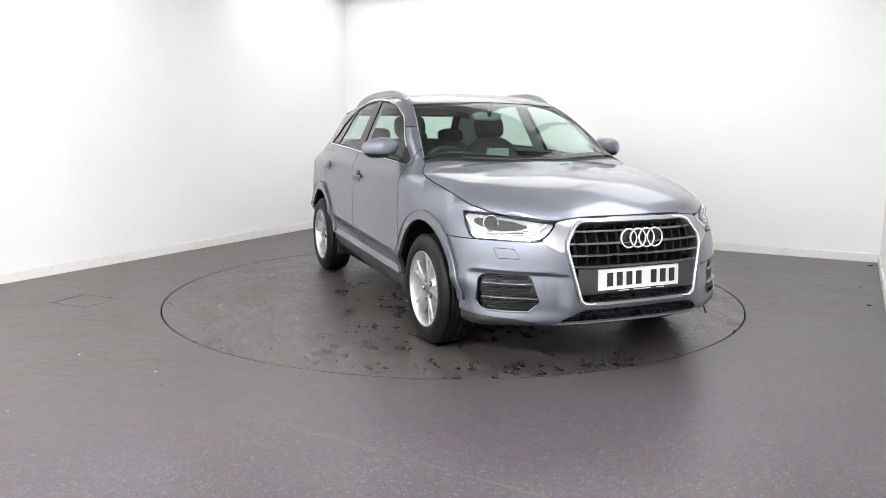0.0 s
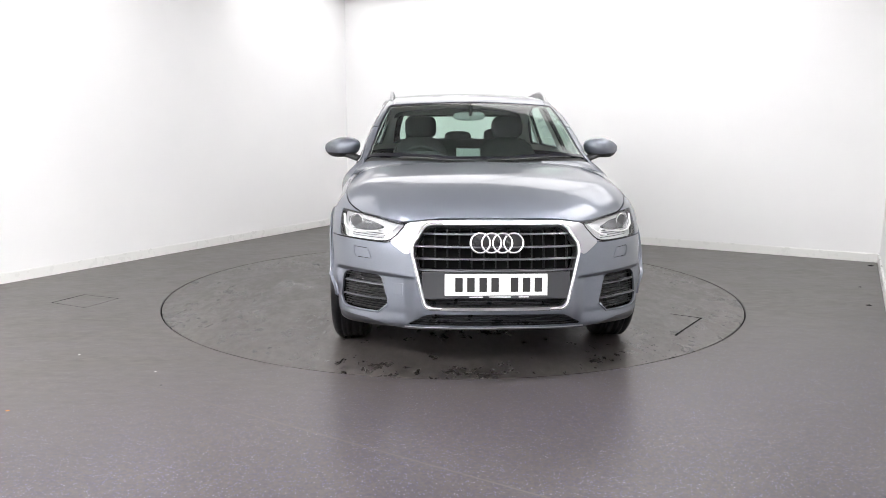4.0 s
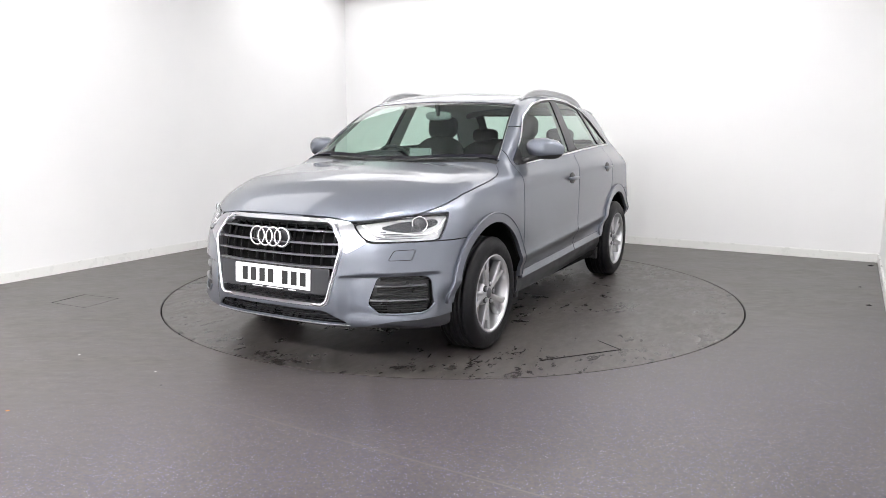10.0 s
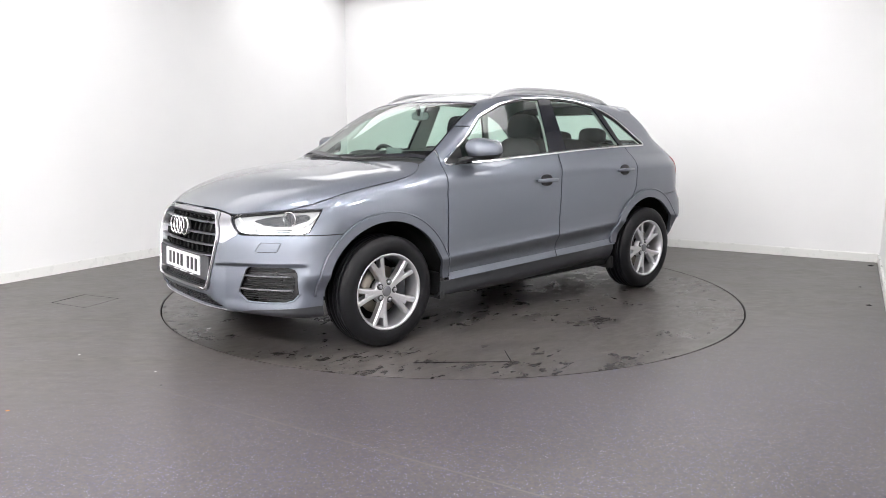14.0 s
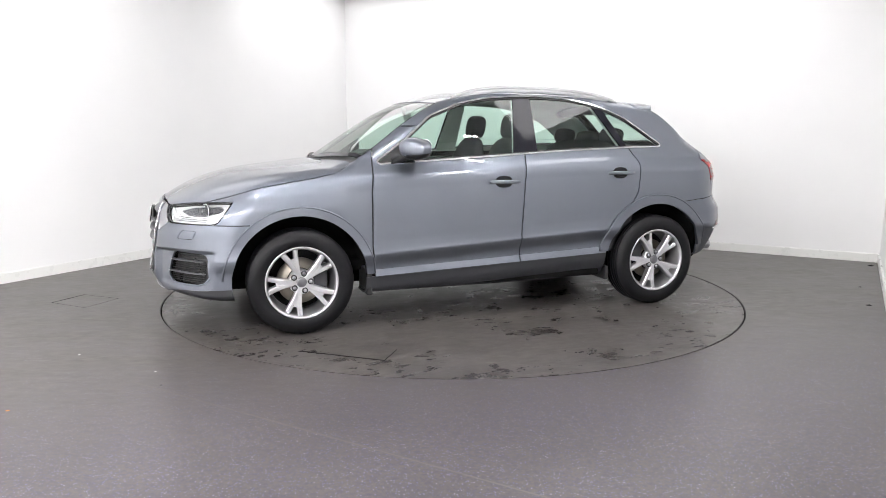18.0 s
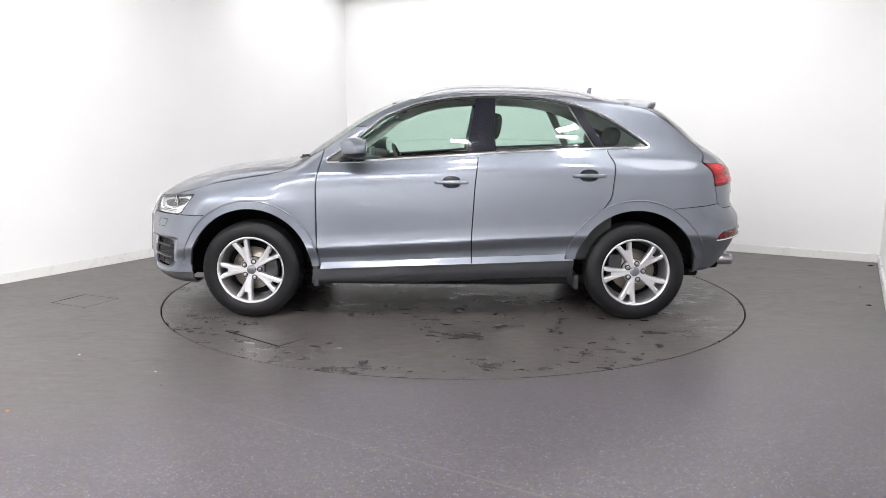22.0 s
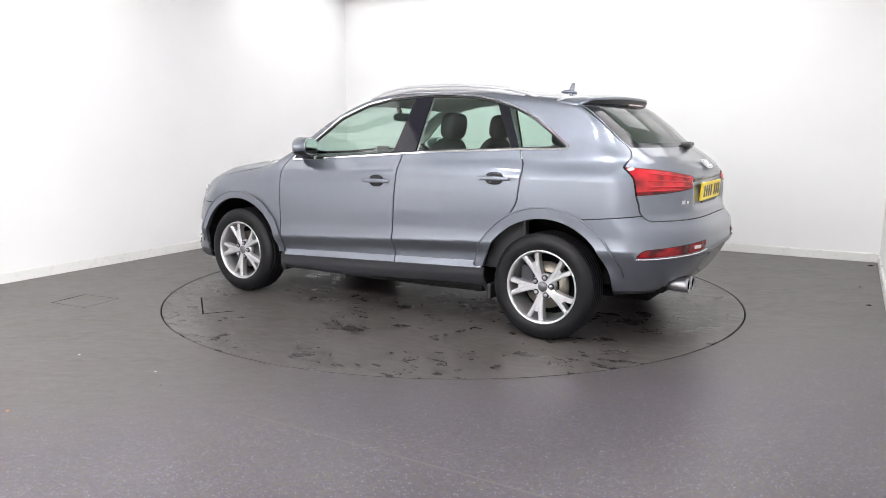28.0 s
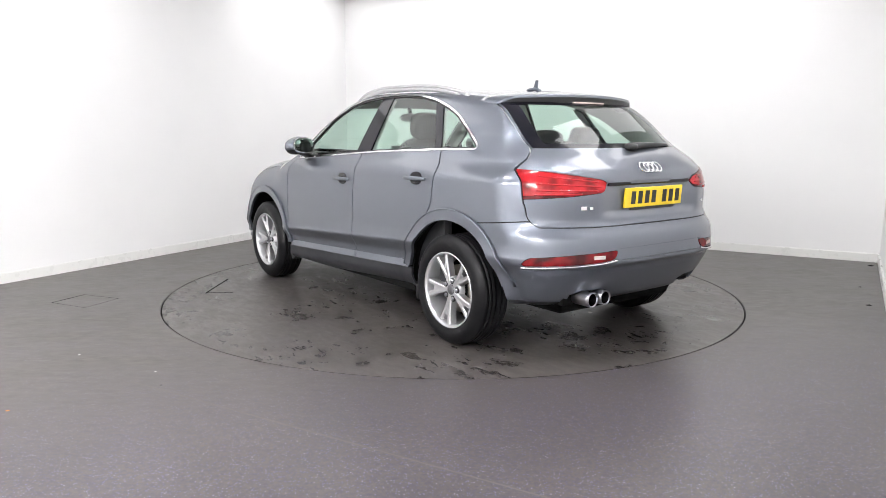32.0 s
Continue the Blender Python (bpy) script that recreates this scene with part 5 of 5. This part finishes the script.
def build_wheel(x, k, turn):
    """A wheel with tyre, five pairs of twisted spokes, bolts and brake; modelled for the left side with y outwards."""
    wheel = new("wheel")
    wheel.parent = car
    wheel["label"] = "silver five twin-spoke alloy wheel with a black road tyre"
    wheel.matrix_basis = pose(x, k * 0.79, HUB_Z, 0, turn if k > 0 else -turn, 0 if k > 0 else 180)
    tyre = [(0.222, 0.095), (0.232, 0.106), (0.245, 0.109), (0.262, 0.1125), (0.285, 0.112), (0.303, 0.104), (0.317, 0.094), (0.326, 0.085)]
    tread = []
    for y in (0.078, 0.052, 0.020, -0.020, -0.052):
        tread += [(0.331, y), (0.331, y - 0.018), (0.323, y - 0.019), (0.323, y - 0.024)]
    back = [(0.328, -0.082), (0.31, -0.10), (0.28, -0.11), (0.24, -0.105), (0.222, -0.09)]
    bm = lathe(tyre + tread + back, 96)
    for v in bm.verts:
        r = math.hypot(v.co.x, v.co.z)
        a = round(math.atan2(v.co.z, v.co.x) / (2 * math.pi) * 96)
        if 0.31 < r < 0.333 and v.co.y > 0.05 and a % 2:
            v.co.x *= 0.994
            v.co.z *= 0.994
    part("tyre", bm, RUBBER, wheel, "black rubber tyre", True)
    rim = [(0.222, 0.090), (0.230, 0.099), (0.2275, 0.106), (0.220, 0.105), (0.215, 0.097), (0.211, 0.088), (0.208, 0.05), (0.196, 0.0), (0.19, -0.06), (0.215, -0.09)]
    rim_ob = part("rim", lathe(rim, 96), ALLOY, wheel, "silver alloy rim", True)
    for i in range(5):
        a = 72 * i
        for a0, a1, w0, w1, y1 in ((-4, -12.5, 0.0155, 0.0165, 0.092), (5, 11.0, 0.0135, 0.0145, 0.086)):
            bm = bmesh.new()
            spoke(bm, a + a0, a + a1, w0, w1, 0.046, 0.217, 0.080, y1, 0.045)
            bmesh.ops.recalc_face_normals(bm, faces=bm.faces)
            part("spoke", bm, ALLOY, rim_ob)
        bm = bmesh.new()
        spoke(bm, a + 1, a - 1.5, 0.012, 0.021, 0.046, 0.160, 0.078, 0.084, 0.045)
        bmesh.ops.recalc_face_normals(bm, faces=bm.faces)
        part("spoke_web", bm, ALLOY, rim_ob)
        b = math.radians(a + 36)
        bm = lathe([(0.0005, 0.087), (0.009, 0.087), (0.0115, 0.083), (0.0115, 0.055)], 12)
        bm.transform(Matrix.Translation((0.056 * math.cos(b), 0, 0.056 * math.sin(b))))
        part("bolt", bm, SATIN, rim_ob, "steel wheel bolt", True)
        # flat dark disc that paints the shade of the hollow round the bolt
        bm = lathe([(0.0005, 0.0785), (0.0185, 0.0785), (0.0195, 0.070)], 16)
        bm.transform(Matrix.Translation((0.056 * math.cos(b), 0, 0.056 * math.sin(b))))
        part("bolt_recess_shade", bm, GREY_PLASTIC_AND_SHADE, rim_ob, "dark disc for the shade in the bolt recess", True)
    part("hub", lathe([(0.032, 0.076), (0.045, 0.077), (0.062, 0.074), (0.078, 0.064), (0.08, 0.03)], 48), ALLOY, rim_ob, smooth=True)
    part("hub_cap", lathe([(0.0005, 0.084), (0.020, 0.0835), (0.029, 0.081), (0.032, 0.077)], 32), SLAT, rim_ob, "grey hub cap", True)
    bm = lathe([(0.06, 0.012), (0.145, 0.012), (0.145, -0.012), (0.06, -0.012)], 64)
    part("brake_disc", bm, DISC_STEEL, wheel, "worn steel brake disc", True)
    part("brake_hat", lathe([(0.0005, 0.03), (0.078, 0.03), (0.082, 0.012)], 40), DARK, wheel, smooth=True)
    bm = box(bmesh.new(), (-0.045, -0.04, -0.085), (0.045, 0.035, 0.085), Euler((0, math.radians(-turn), 0)).to_matrix().to_4x4() @ Matrix.Translation((0.125 if x < 0 else -0.125, 0, 0.03)), 0.012)
    part("caliper", bm, GREY_PLASTIC_AND_SHADE, wheel, "dark brake caliper")
    part("backing", lathe([(0.0005, -0.05), (0.19, -0.05)], 40), DARK, wheel)


# pairs of spokes stand at 20 degrees from upright towards the front
build_wheel(AXLE, 1, -70)
build_wheel(-AXLE, 1, -67)
build_wheel(AXLE, -1, -40)
build_wheel(-AXLE, -1, -55)


# ---------------------------------------------------------------- cabin
def seat(x, y, recline, name, width, label):
    s = new(name)
    s.parent = car
    s["label"] = label
    part("cushion", blob((0.26, width, 0.085), 3.2, pose(x + 0.24, y, 0.62, 0, -6)), FABRIC, s, smooth=True)
    part("backrest", blob((0.075, width, 0.34), 3.0, pose(x - 0.08, y, 0.90, 0, -recline)), FABRIC, s, smooth=True)
    return s


def headrest(s, x, y, z, w=0.13, h=0.085):
    part("headrest", blob((0.055, w, h), 3.3, pose(x, y, z, 0, -10)), FABRIC, s, "black headrest", True)
    for d in (0.05, -0.05):
        part("headrest_post", tube([(x + 0.01, y + d, z - 0.16), (x, y + d, z - 0.03)], 0.006, 0.006, 8, (1, 0, 0)), CHROME, s, "chrome headrest post", True)


def cabin():
    for y in (0.36, -0.36):
        s = seat(-0.16, y, 18, "front_seat", 0.25, "black cloth front seat")
        headrest(s, -0.36, y, 1.305, 0.13, 0.095)
    s = new("rear_bench")
    s.parent = car
    s["label"] = "black cloth rear bench"
    part("cushion", blob((0.26, 0.62, 0.09), 3.5, pose(-0.78, 0, 0.66, 0, -6)), FABRIC, s, smooth=True)
    part("backrest", blob((0.08, 0.62, 0.30), 3.5, pose(-1.10, 0, 0.92, 0, -20)), FABRIC, s, smooth=True)
    for y in (0.37, 0.0, -0.37):
        headrest(s, -1.21, y, 1.235 if y else 1.21, 0.125, 0.065)
    dash = part("dashboard", blob((0.25, 0.70, 0.14), 3.6, pose(0.72, 0, 0.955)), DASH, car, "dark grey dashboard", True)
    part("binnacle", blob((0.12, 0.17, 0.05), 2.6, pose(0.58, -0.36, 1.08)), DASH, dash, smooth=True)
    part("display", box(bmesh.new(), (0.560, -0.115, 1.075), (0.585, 0.055, 1.150), bevel=0.006), SCREEN_GREY, dash, "grey back of the pop-up display")
    part("console", box(bmesh.new(), (-0.35, -0.12, 0.45), (0.55, 0.12, 0.76), bevel=0.04), DASH, car, "dark centre console")
    wheel = new("steering_wheel")
    wheel.parent = car
    wheel["label"] = "black steering wheel on the right"
    m = pose(0.36, -0.36, 0.995, 0, -66, 0)
    part("wheel_rim", ring_bm(0.178, 0.016, m), DASH, wheel, smooth=True)
    part("wheel_boss", blob((0.075, 0.085, 0.03), 2.6, m), DASH, wheel, smooth=True)
    for a in (0, 180, 270):
        c, q = math.cos(math.radians(a - 90)), math.sin(math.radians(a - 90))
        part("wheel_spoke", tube([m @ Vector((0.06 * c, 0.06 * q, 0)), m @ Vector((0.17 * c, 0.17 * q, 0))], 0.018, 0.008, 8, (1, 0.2, 0)), DASH, wheel, smooth=True)
    mirror = new("interior_mirror")
    mirror.parent = car
    mirror["label"] = "interior rear-view mirror"
    part("mirror_body", blob((0.018, 0.115, 0.033), 3.0, pose(0.345, -0.01, 1.380, 0, 10, -6)), SCREEN_GREY, mirror, smooth=True)
    part("mirror_stalk", tube([(0.36, 0, 1.385), (0.375, 0, 1.43), (0.385, 0, 1.462)], 0.014, 0.018, 8, (1, 0, 0)), BLACK, mirror, smooth=True)
    part("cabin_floor", box(bmesh.new(), (-1.7, -0.70, 0.36), (0.95, 0.70, 0.42)), DARK, car, "dark carpet")
    part("parcel_shelf", box(bmesh.new(), (-1.68, -0.60, 1.00), (-1.22, 0.60, 1.02), bevel=0.006), FABRIC, car, "black parcel shelf")
    part("tailgate_lining", box(bmesh.new(), (-1.80, -0.58, 0.80), (-1.76, 0.58, 1.11), bevel=0.01), DASH, car, "dark tailgate lining")
    for k in (1, -1):
        part("door_card", box(bmesh.new(), (-1.15, k * 0.765 - 0.03, 0.40), (0.80, k * 0.765 + 0.03, 1.055), bevel=0.02), DASH, car, "dark door lining")


cabin()

# ---------------------------------------------------------------- motion: the turntable turns the car evenly
START, RATE = math.degrees(-1.15848), math.degrees(-0.0903409)
OFFSET = pose(0.0608, 0.1099, DECK_Z)


def motions():
    times = [float(t) for t in range(0, 33, 4)]
    walk(turntable, [(t, pose(0, 0, 0, 0, 0, START + RATE * t)) for t in times])
    walk(car, [(t, pose(0, 0, 0, 0, 0, START + RATE * t) @ OFFSET) for t in times])


motions()
